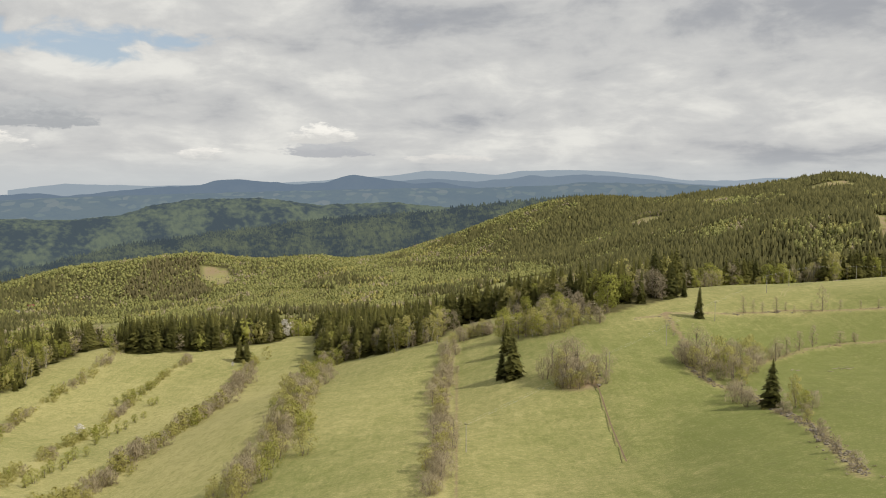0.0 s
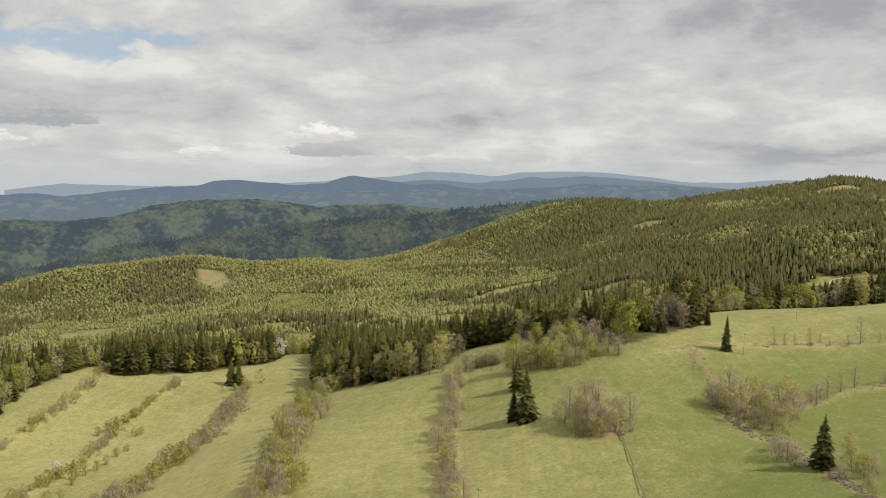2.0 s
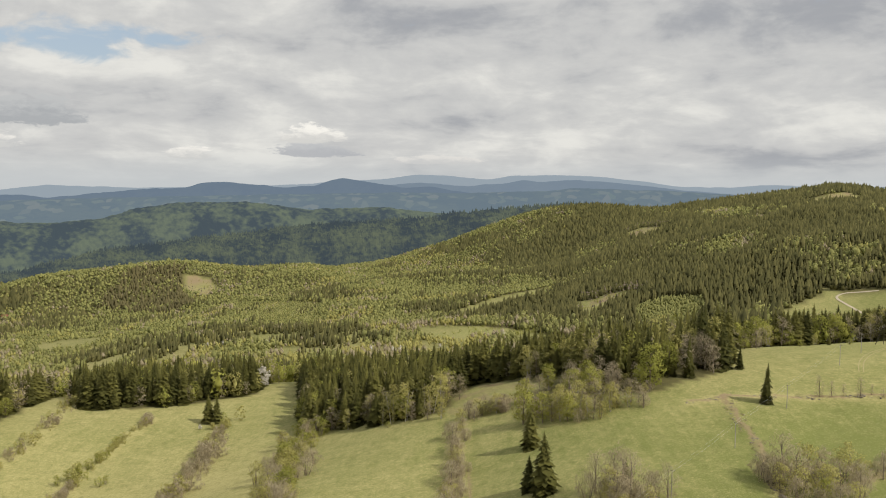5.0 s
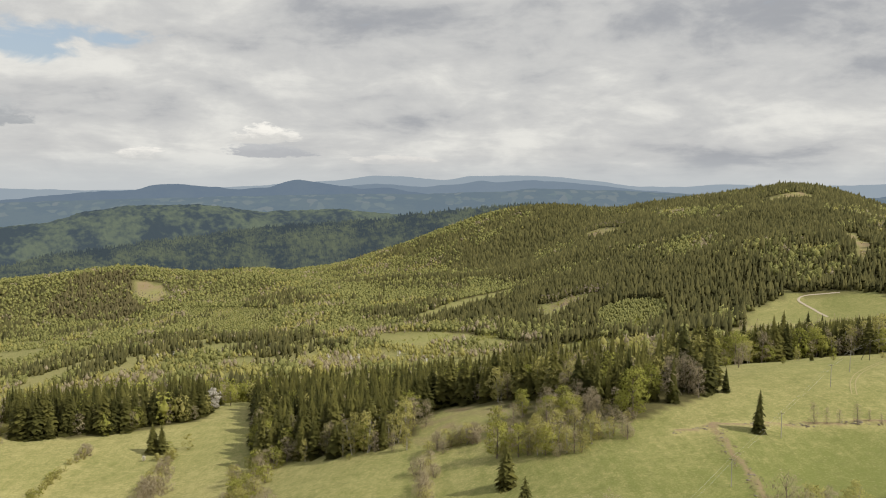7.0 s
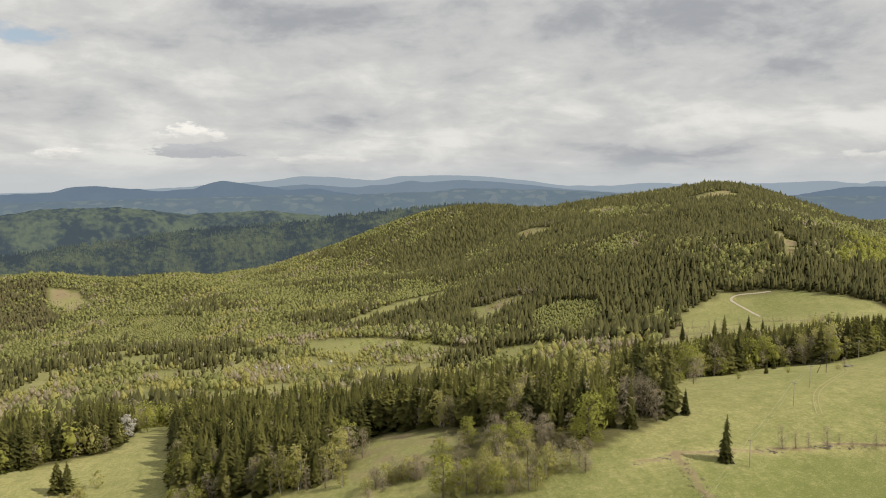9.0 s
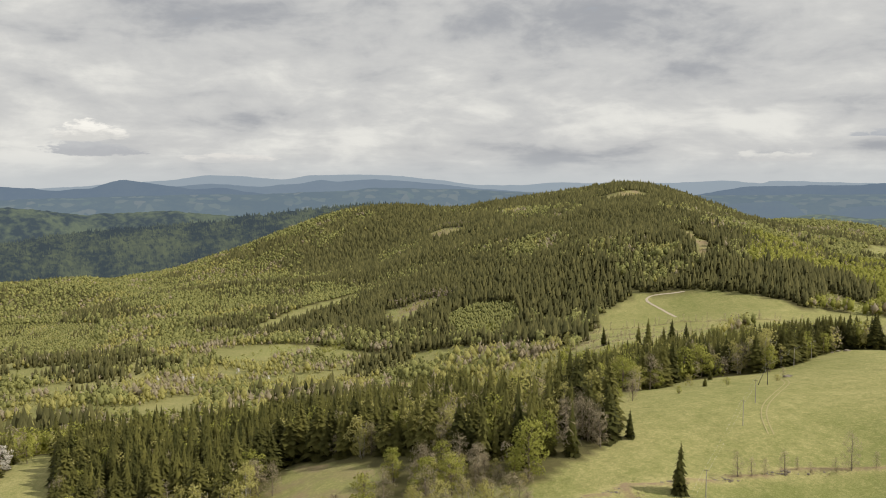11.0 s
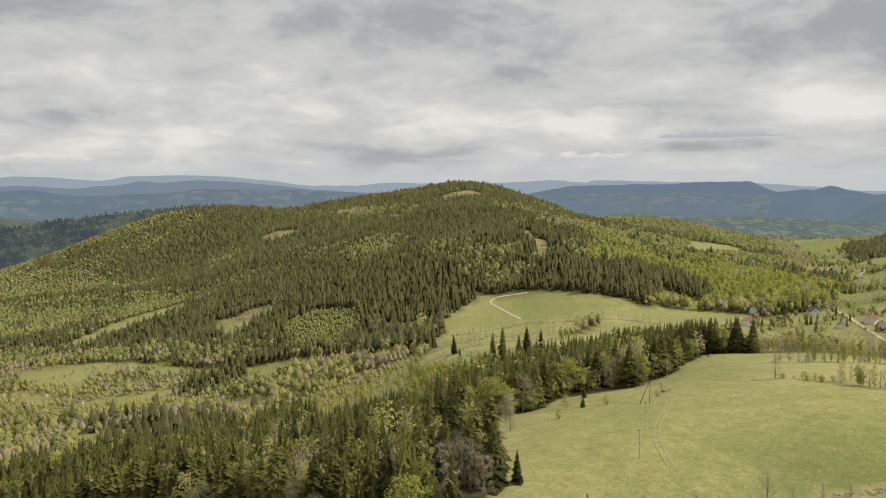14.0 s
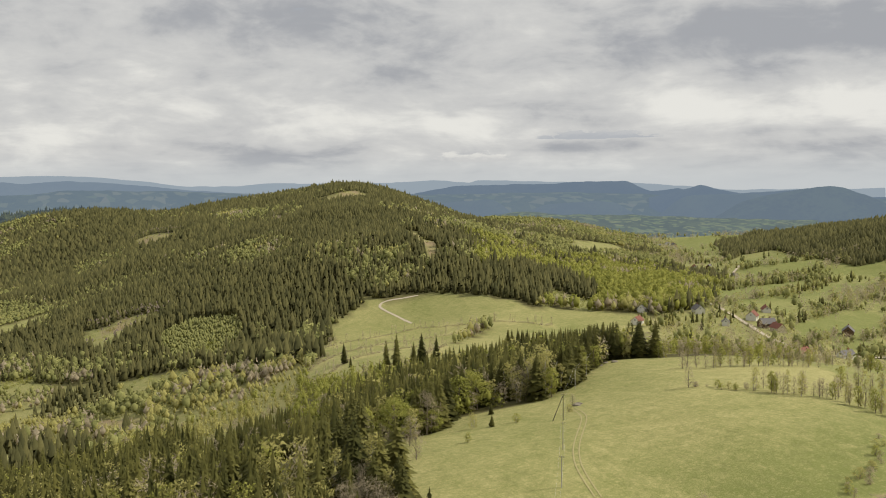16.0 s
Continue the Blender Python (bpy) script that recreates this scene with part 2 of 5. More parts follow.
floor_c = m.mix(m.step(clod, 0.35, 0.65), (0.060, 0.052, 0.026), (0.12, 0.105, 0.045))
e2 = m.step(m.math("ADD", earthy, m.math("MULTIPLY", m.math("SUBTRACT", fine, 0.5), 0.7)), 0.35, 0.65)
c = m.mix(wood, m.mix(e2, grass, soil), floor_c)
LAND = m.surface(c, 0.95, m.bump(m.math("ADD", fine, m.math("MULTIPLY", clod, 1.2)), 0.35, 0.3), spec=0.1)


def hazed_land_mat(name, a, b, haze_col, haze_k, scale, fields=None):
    """Far land with distance haze painted in: haze_col glows over the surface by haze_k."""
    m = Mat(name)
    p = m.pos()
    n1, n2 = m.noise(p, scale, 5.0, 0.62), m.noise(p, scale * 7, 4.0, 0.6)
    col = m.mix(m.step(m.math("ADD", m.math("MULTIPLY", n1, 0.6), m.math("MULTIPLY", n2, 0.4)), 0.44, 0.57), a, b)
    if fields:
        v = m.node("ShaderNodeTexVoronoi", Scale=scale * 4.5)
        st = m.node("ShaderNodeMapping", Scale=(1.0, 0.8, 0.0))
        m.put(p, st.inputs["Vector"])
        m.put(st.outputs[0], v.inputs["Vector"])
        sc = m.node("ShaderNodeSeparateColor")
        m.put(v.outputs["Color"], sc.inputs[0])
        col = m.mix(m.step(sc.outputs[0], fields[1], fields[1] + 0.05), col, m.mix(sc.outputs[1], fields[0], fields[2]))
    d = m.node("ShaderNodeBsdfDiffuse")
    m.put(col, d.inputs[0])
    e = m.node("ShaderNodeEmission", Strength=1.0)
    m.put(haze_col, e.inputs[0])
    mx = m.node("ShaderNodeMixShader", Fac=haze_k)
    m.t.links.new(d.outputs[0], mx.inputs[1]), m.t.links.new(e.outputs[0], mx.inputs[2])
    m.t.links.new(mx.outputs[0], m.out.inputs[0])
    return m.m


# ---------------------------------------------------------------- the lie of the land
BEARINGS = np.array([-34.0, -22.0, -11.0, 0.0, 8.0, 15.0, 20.0, 25.0, 30.0, 36.0, 42.0, 48.0, 55.0, 64.0])
RELIEF = [  # distance, then the height at each bearing
    (150, -14, -6, 2, 8, 11, 15, 20, 24, 27, 29, 29, 27, 25, 22),
    (260, -20, -21, -9, -1, 1, 5, 11, 16, 20, 23, 24, 25, 24, 22),
    (360, -24, -35, -13, -6, 9, 14, 13, 15, 19, 23, 24, 23, 19, 14),
    (480, -34, -44, -31, -4, 14, 23, 27, 30, 34, 31, 21, 10, 1, -8),
    (650, -43, -37, -35, -33, -28, -15, -2, 9, 18, 19, 11, -1, -16, -34),
    (900, -112, -104, -96, -100, -90, -60, -32, -25, -26, -30, -28, -34, -45, -50),
    (1150, -150, -142, -130, -126, -118, -82, -56, -46, -29, -31, -31, -36, -43, -45),
    (1450, -183, -168, -143, -125, -109, -60, -12, 17, 24, -17, -34, -38, -38, -40),
    (1800, -208, -197, -154, -124, -101, -54, 4, 34, 26, -22, -46, -46, -28, -15),
    (2200, -232, -215, -165, -135, -105, -22, 21, 65, 42, -10, -42, -50, 4, 32),
    (2600, -274, -148, -150, -165, -100, 15, 48, 98, 46, -45, -60, -60, -10, 15),
    (3100, -304, -299, -252, -115, 20, 8, 47, 60, -15, -12, -62, -70, -70, -75),
    (3800, -327, -326, -305, -294, -272, -261, -254, -247, -243, -248, -242, -233, -228, -228),
]
RINGS = np.array([row[0] for row in RELIEF], float)
HEIGHTS = np.array([row[1:] for row in RELIEF], float)
HILLS = [  # east, north, half-width across, half-width along, height: knolls and spurs on top of the broad relief
    (-720, 2530, 330, 200, 14),
]
_tab = np.random.RandomState(5).rand(256, 256)


def vnoise(x, y, size, seed=0):
    """Smooth value noise of that wavelength, 0 to 1."""
    u, v = np.asarray(x, float) / size + seed * 17.3, np.asarray(y, float) / size + seed * 5.9
    i, j = np.floor(u).astype(int), np.floor(v).astype(int)
    f, g = u - i, v - j
    f, g = f * f * (3 - 2 * f), g * g * (3 - 2 * g)
    t = lambda a, b: _tab[a & 255, b & 255]
    return (t(i, j) * (1 - f) + t(i + 1, j) * f) * (1 - g) + (t(i, j + 1) * (1 - f) + t(i + 1, j + 1) * f) * g


def cubic(u, n):
    i = np.minimum(np.floor(u).astype(int), n - 2)
    f = u - i
    w = (-.5 * f + f * f - .5 * f ** 3, 1 - 2.5 * f * f + 1.5 * f ** 3, .5 * f + 2 * f * f - 1.5 * f ** 3, -.5 * f * f + .5 * f ** 3)
    return [(np.clip(i + k - 1, 0, n - 1), w[k]) for k in range(4)]


def height(x, y):
    """Height of the ground at x, y (numbers or arrays)."""
    x, y = np.asarray(x, float), np.asarray(y, float)
    r, a = np.hypot(x, y), np.degrees(np.arctan2(x, y))
    cu = cubic(np.interp(a, BEARINGS, np.arange(len(BEARINGS))), len(BEARINGS))
    cv = cubic(np.interp(np.log(np.maximum(r, 1)), np.log(RINGS), np.arange(len(RINGS))), len(RINGS))
    h = 0
    for j, wj in cv:
        for i, wi in cu:
            h = h + HEIGHTS[j, i] * wi * wj
    w = np.clip(r / 150, 0, 1) * (1 - np.clip((np.abs(a - 15) - 65) / 60, 0, 1))
    h = 9 + (h - 9) * w * w * (3 - 2 * w)        # level behind and below the start
    for hx, hy, sx, sy, amp in HILLS:
        h = h + amp * np.exp(-((x - hx) / sx) ** 2 - ((y - hy) / sy) ** 2)
    h = h + (vnoise(x, y, 23) - .5) * 0.8 + (vnoise(x, y, 7, 2) - .5) * 0.25
    return h + (vnoise(x, y, 190, 3) - .5) * np.clip((r - 700) / 900, 0, 1) * 26


def H(x, y):
    return float(height(x, y))


def inside(poly, x, y):
    """Which of the points lie in the polygon."""
    x, y = np.asarray(x, float), np.asarray(y, float)
    res = np.zeros(x.shape, bool)
    for (x0, y0), (x1, y1) in zip(poly, poly[1:] + poly[:1]):
        if y0 != y1:
            res ^= ((y0 > y) != (y1 > y)) & (x < (x1 - x0) * (y - y0) / (y1 - y0) + x0)
    return res


def along(line, x, y):
    """Distance of points from a broken line."""
    x, y = np.asarray(x, float), np.asarray(y, float)
    best = np.full(x.shape, 1e9)
    for (x0, y0), (x1, y1) in zip(line, line[1:]):
        dx, dy = x1 - x0, y1 - y0
        t = np.clip(((x - x0) * dx + (y - y0) * dy) / (dx * dx + dy * dy + 1e-9), 0, 1)
        best = np.minimum(best, np.hypot(x - x0 - t * dx, y - y0 - t * dy))
    return best


def points(line, step, rnd, wobble=0.0):
    """Places along a broken line, about step apart."""
    res = []
    for (x0, y0), (x1, y1) in zip(line, line[1:]):
        n = max(1, round(math.hypot(x1 - x0, y1 - y0) / step))
        for i in range(n):
            f = (i + rnd.random()) / n
            res.append((x0 + (x1 - x0) * f + rnd.gauss(0, wobble), y0 + (y1 - y0) * f + rnd.gauss(0, wobble)))
    return res


# plan of the place
HEDGE_A = [(-226, 600), (-217, 530), (-219, 493), (-222, 454), (-213, 402), (-205, 360)]
HEDGE_B = [(-165, 548), (-170, 519), (-177, 482), (-174, 440), (-173, 400), (-174, 375), (-169, 344), (-164, 308), (-160, 280)]
HEDGE_C = [(-125, 540), (-119, 510), (-116, 458), (-116, 420), (-122, 388), (-127, 349), (-128, 317), (-128, 291), (-127, 262)]
HEDGE_D = [(-66, 525), (-68, 480), (-68, 430), (-64, 380), (-60, 330), (-58, 290), (-61, 255), (-63, 236)]
HEDGE_E = [(5, 430), (3, 405), (2, 376), (0, 342), (0, 290), (-1, 240), (-2, 205)]
HEDGE_F = [(96, 335), (94, 312), (97, 295), (103, 284), (102, 270), (101, 250), (99, 222), (91, 190), (84, 165)]
BANK_A = [(100, 320), (117, 318), (129, 325), (146, 335), (162, 336), (178, 330), (200, 322)]
BANK_B = [(90, 391), (103, 392), (119, 390), (134, 389), (155, 386), (170, 380), (205, 366), (250, 352)]
BANK_C = [(105, 393), (102, 374), (102, 355), (98, 338)]
DITCH = [(57, 311), (56, 290), (54, 265), (51, 230)]
TRACK_E = [(9, 430), (8, 400), (7, 376), (5, 342), (5, 290), (4, 240), (3, 200)]
FIELD_TRACK = [(493, 1040), (498, 1083), (497, 1112), (500, 1130), (510, 1136), (525, 1130), (548, 1115)]
GRASS_TRACK = [(224, 485), (216, 468), (201, 454), (187, 442), (177, 431), (170, 420), (165, 409)]
POLES = [(7, 249), (63, 317), (93, 349), (123, 380), (161, 419), (181, 441), (206, 469), (251, 512), (277, 533), (306, 560)]
WOOD_WEST = [(-244, 470), (-253, 536), (-247, 561), (-252, 620), (-258, 660), (-300, 670), (-430, 680), (-430, 480)]
WOOD_MID = [(-211, 567), (-165, 571), (-131, 587), (-118, 590), (-115, 612), (-117, 655), (-258, 660), (-250, 640)]
WOOD_EAST = [(-103, 680), (-84, 575), (-75, 508), (-64, 491), (-42, 474), (-22, 457), (-9, 450), (0, 466), (4, 490), (18, 512), (36, 474), (48, 462), (80, 418), (112, 420), (119, 430), (130, 465), (140, 500), (152, 506), (165, 560), (105, 474), (95, 503), (111, 640), (72, 661), (33, 682), (-10, 706), (-100, 680)]
WOOD_BELT = [(150, 503), (170, 501), (196, 526), (223, 534), (233, 513), (260, 522), (294, 548), (321, 564), (343, 550), (355, 598), (310, 640), (245, 668), (195, 645), (160, 560)]
BROWN_GLADE = [(-2, 440), (3, 478), (18, 505), (36, 470), (42, 450), (32, 431), (14, 426)]
FIELD = [(420, 1100), (477, 1142), (504, 1158), (519, 1134), (561, 1109), (588, 1060), (614, 1009), (608, 977), (627, 966), (652, 932), (637, 910), (574, 898), (544, 949), (516, 971), (487, 1020), (428, 1020), (387, 1019)]
BACK_MEADOW = [(291, 878), (332, 939), (400, 1005), (510, 963), (525, 948), (409, 849), (338, 780), (287, 771), (261, 771), (262, 801)]
BACK_PASTURE = [(300, 640), (352, 598), (420, 600), (560, 720), (640, 800), (690, 880), (652, 932), (574, 898), (525, 930), (409, 849), (338, 780), (287, 771)]
LANE_VERGE = [(340, 1010), (395, 1035), (440, 1030), (495, 1030), (530, 980), (560, 945), (590, 905), (570, 870), (525, 930), (470, 960), (400, 960), (350, 960)]
LANES = [[(340, 1000), (383, 1012), (426, 1015), (484, 1015), (512, 966), (540, 944), (569, 892)], [(258, 803), (279, 773), (308, 768), (338, 780), (409, 849)], [(291, 878), (340, 925), (420, 960), (500, 935)], [(262, 800), (320, 850), (400, 880)]]
VALLEY_ROWS = [[(753, 860), (850, 877), (928, 889), (1041, 918), (1188, 982)], [(982, 976), (1182, 1019), (1260, 1040)], [(1200, 1081), (1307, 1080), (1388, 1107), (1440, 1090)], [(1018, 857), (1104, 849), (1213, 909)],
               [(756, 751), (877, 778), (960, 800)], [(704, 705), (734, 679), (817, 690), (920, 740)], [(640, 668), (700, 690), (768, 700)], [(688, 640), (737, 634), (790, 655)], [(1249, 1188), (1414, 1161), (1500, 1120)], [(900, 1010), (1000, 1060), (1120, 1110)], [(950, 840), (1010, 810), (1060, 770)]]
VILLAGE = [(650, 890), (720, 950), (968, 1154), (1190, 1295), (1211, 1249), (1094, 1118), (820, 890), (800, 820), (800, 740), (900, 715), (760, 640), (600, 600), (480, 560), (420, 570), (520, 690), (600, 790)]
GREEN_FIELDS = [  # mown fields of the valley
    [(770, 890), (982, 976), (1182, 1019), (1188, 982), (1041, 918), (928, 889), (850, 877), (753, 860)],
    [(1249, 1188), (1414, 1161), (1388, 1107), (1307, 1080), (1203, 1081), (1200, 1139)],
    [(1388, 1107), (1440, 1035), (1351, 985), (1326, 1068)],
    [(1151, 954), (1213, 909), (1104, 849), (1018, 857), (1032, 888)],
    [(756, 751), (877, 778), (920, 747), (817, 690), (734, 679), (704, 705)],
    [(703, 681), (749, 688), (782, 671), (737, 646), (688, 651)],
    [(1760, 1760), (1990, 1990), (2060, 1960), (2110, 1900), (1900, 1740), (1700, 1640)],
]
DARK_HILL = [(1400, 1330), (1905, 1760), (2600, 2050), (2600, 1150), (1600, 980), (1400, 1060), (1440, 1190), (1600, 1370), (1500, 1375)]
CLEARINGS = [
    [(33, 1626), (133, 1778), (228, 1883), (290, 1946), (218, 1773), (134, 1676), (74, 1603), (13, 1582)],
    [(256, 1605), (310, 1549), (347, 1529), (319, 1473), (287, 1448), (240, 1390), (229, 1447)],
    [(-14, 1351), (60, 1423), (126, 1378), (118, 1347), (44, 1348), (-6, 1331)],
    [(230, 1231), (273, 1182), (304, 1111), (291, 1089), (229, 1192)],
    [(120, 1366), (156, 1369), (152, 1340), (117, 1337)],
    [(688, 1035), (693, 952), (693, 941), (647, 934), (654, 994)],
    [(1124, 1482), (1330, 1700), (1463, 1730), (1463, 1658), (1143, 1421)],
]
FELLED = [  # brown felled ground with brash
    [(-684, 2369), (-600, 2346), (-540, 2208), (-558, 2138), (-641, 2223)],
    [(538, 2501), (589, 2473), (612, 2322), (580, 2291), (529, 2328)],
    [(774, 1521), (784, 1498), (693, 1299), (647, 1220), (616, 1185), (614, 1198), (652, 1266), (684, 1367)],
    [(264, 1566), (309, 1587), (350, 1517), (341, 1471), (300, 1496), (263, 1488)],
    [(168, 1099), (200, 1078), (203, 1024), (182, 983), (159, 1027)],
    [(933, 2294), (1066, 2258), (1067, 2185), (1020, 2150), (958, 2200)],
]
SCRUB = [[(-463, 2053), (-238, 1826), (-213, 1598), (-306, 1606), (-391, 1737)], [(300, 1240), (334, 1230), (330, 1200), (300, 1180)]]
PINE_STAND = [(-830, 2400), (-692, 2440), (-625, 2169), (-564, 2073), (-607, 2022), (-820, 2120)]
SPRUCE_GROUPS = [[(593, 1146), (717, 1153), (772, 1177), (792, 1124), (738, 1004), (686, 957), (651, 990), (598, 971), (584, 1036), (555, 1100)],
                 [(247, 1463), (304, 1400), (380, 1300), (385, 1083), (467, 1136), (513, 1192), (493, 1439), (385, 1598)], [(120, 1180), (180, 1280), (235, 1260), (200, 1150)]]
PLANTATION = [(313, 1378), (359, 1389), (386, 1291), (359, 1200), (312, 1158), (287, 1206), (283, 1276)]
VALLEY_FLOOR = [(-800, 1950), (-591, 1788), (-374, 1626), (-162, 1466), (-14, 1480), (101, 1405), (230, 1230), (300, 1100), (330, 960), (250, 800), (200, 700), (60, 700), (-120, 720), (-300, 720), (-600, 900), (-900, 1400)]
MEADOW = [(-420, -900), (-420, 100), (-250, 470), (-253, 536), (-247, 561), (-256, 690), (-211, 566), (-165, 570), (-118, 590), (-116, 690), (-104, 690), (-84, 575), (-60, 490), (0, 450), (80, 405), (118, 424),
          (140, 500), (196, 525), (235, 512), (321, 563), (400, 500), (420, 100), (420, -900)]


def valley_side(x, y):
    """The open eastern valley with its village, beyond the wooded flank of the hill."""
    d = np.clip((np.hypot(x, y) - 950) / 350, 0, 1)
    return np.degrees(np.arctan2(x, y)) > 36 + 6.5 * d * d * (3 - 2 * d) + 6 * (vnoise(x, y, 130, 17) - .5)


# ---------------------------------------------------------------- ground
def mesh_from(name, verts, faces, mat, smooth=False, normals=None):
    """A mesh from arrays: verts (n, 3), faces (m, 3 or 4)."""
    me = bpy.data.meshes.new(name)
    verts, faces = np.asarray(verts, np.float32), np.asarray(faces, np.int32)
    me.vertices.add(len(verts))
    me.vertices.foreach_set("co", verts.ravel())
    me.loops.add(faces.size)
    me.loops.foreach_set("vertex_index", faces.ravel())
    me.polygons.add(len(faces))
    me.polygons.foreach_set("loop_start", np.arange(0, faces.size, faces.shape[1], dtype=np.int32))
    me.polygons.foreach_set("loop_total", np.full(len(faces), faces.shape[1], np.int32))
    me.polygons.foreach_set("use_smooth", np.full(len(faces), smooth))
    me.update(calc_edges=True)
    me.validate()
    if normals is not None:
        me.polygons.foreach_set("use_smooth", np.full(len(faces), True))
        me.normals_split_custom_set_from_vertices(np.asarray(normals, np.float32))
    me.materials.append(mat)
    return me


def grid_faces(rows, cols):
    i = np.arange(rows - 1)[:, None] * cols + np.arange(cols - 1)[None]
    return np.stack([i, i + 1, i + cols + 1, i + cols], -1).reshape(-1, 4)


az = np.radians(np.concatenate([np.arange(-180, -40, 4.0), np.arange(-40, 72, 0.45), np.arange(72, 181, 4.0)]))
rad = np.concatenate([np.linspace(0.5, 140, 12), np.geomspace(150, 760, 190), np.geomspace(775, 4950, 90)])
AA, RR = np.meshgrid(az, rad)
gx, gy = RR * np.sin(AA), RR * np.cos(AA)
gz = height(gx, gy)
gz -= np.where(along(DITCH, gx, gy) < 1.2, 0.7, 0)
for line, w, up in ((BANK_A, 2.2, 0.8), (BANK_B, 2.0, 0.9), (BANK_C, 2.0, 0.8)):
    gz += up * np.clip(1.3 - along(line, gx, gy) / w, 0, 1)
for line in (HEDGE_A, HEDGE_B, HEDGE_C, HEDGE_D, HEDGE_E):
    gz += 0.5 * np.clip(1.5 - along(line, gx, gy) / 2.5, 0, 1)
ground_me = mesh_from("ground", np.stack([gx, gy, gz], -1).reshape(-1, 3), grid_faces(len(rad), len(az))[:, ::-1], LAND, True)
ground = tagged(new("ground", ground_me), "rolling grassland, strips of pale spring meadow between hedges", "ground", kind="structure")

cover = np.zeros((gx.size, 4), np.float32)
fx, fy = gx.ravel(), gy.ravel()
in_meadow = inside(MEADOW, fx, fy)
in_field = inside(FIELD, fx, fy) | inside(BACK_MEADOW, fx, fy) | inside(LANE_VERGE, fx, fy) | inside(BACK_PASTURE, fx, fy)
in_clear = np.zeros(fx.size, bool)
for poly in CLEARINGS + [PLANTATION]:
    in_clear |= inside(poly, fx, fy)
in_felled, in_scrub, in_green = np.zeros(fx.size, bool), np.zeros(fx.size, bool), np.zeros(fx.size, bool)
for polys, mask in ((FELLED, in_felled), (SCRUB, in_scrub), (GREEN_FIELDS, in_green)):
    for poly in polys:
        mask |= inside(poly, fx, fy)
right_side = valley_side(fx, fy) & (np.hypot(fx, fy) > 480)
east = np.clip((fx - 20) / 60, 0, 1) * np.clip((420 - fy) / 60, 0, 1)
lush = 0.50 + 0.42 * east + (vnoise(fx, fy, 70, 5) - .5) * 0.4
lush = np.where((fx < -60) & in_meadow, lush - 0.16, lush)
lush = np.where(in_field, 0.62 + (vnoise(fx, fy, 90, 6) - .5) * 0.4, lush)
lush = np.where(in_clear, 0.62, lush)
for line in LANES:
    lush = lush - 0.5 * np.clip(1.6 - along(line, fx, fy) / 4, 0, 1)
lush = lush + 0.25 * in_meadow * np.clip((fx - 0.9 * (fy - 180)) / 60, 0, 1) * np.clip((370 - fy) / 30, 0, 1)
lush = lush - 0.04 * in_meadow * np.clip((fy - 400) / 30, 0, 1) * (fx > 100)
lush = lush - 0.03 * in_meadow * np.exp(-((fx - 190) / 75) ** 2 - ((fy - 420) / 80) ** 2)
lush = np.where(right_side, 0.72 + (vnoise(fx, fy, 160, 8) > .5) * 0.2 - 0.3 * inside(VILLAGE, fx, fy), lush)
lush = np.where(in_green, 1.0, lush)
for line in (HEDGE_A, HEDGE_B, HEDGE_C, HEDGE_D, HEDGE_E, HEDGE_F, BANK_A, BANK_B):
    lush = lush - 0.6 * np.clip(1.6 - along(line, fx, fy) / 2.4, 0, 1)
cover[:, 0] = np.clip(lush, 0, 1)
dirt = np.zeros(fx.size)
for line, w, amt in ((TRACK_E, 1.0, .55), (DITCH, 0.7, 0.5), (BANK_C, 1.6, .60), (BANK_B, 1.6, .62), (BANK_A, 1.8, .56), (HEDGE_F, 2.0, .5)):
    dirt = np.maximum(dirt, amt * np.clip(1.7 - along(line, fx, fy) / w, 0, 1))
dirt = np.maximum(dirt, 0.75 * np.exp(-(np.hypot(fx - 52, fy - 313) / 11) ** 2))
dirt = np.where(inside(BROWN_GLADE, fx, fy), 0.40 + (vnoise(fx, fy, 9, 18) - .5) * .4, dirt)
dirt = np.where(in_clear & (vnoise(fx, fy, 40, 9) > .45), np.maximum(dirt, 0.38), dirt)
dirt = np.where(in_felled, 0.50 + (vnoise(fx, fy, 22, 19) - .5) * .35, dirt)
cover[:, 1] = np.clip(dirt, 0, 1)
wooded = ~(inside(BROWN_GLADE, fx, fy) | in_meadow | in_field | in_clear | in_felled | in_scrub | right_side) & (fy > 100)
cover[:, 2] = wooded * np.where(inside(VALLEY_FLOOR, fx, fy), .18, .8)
cover[:, 3] = 1
att = ground_me.attributes.new("cover", "FLOAT_COLOR", "POINT")
att.data.foreach_set("color", cover.ravel())


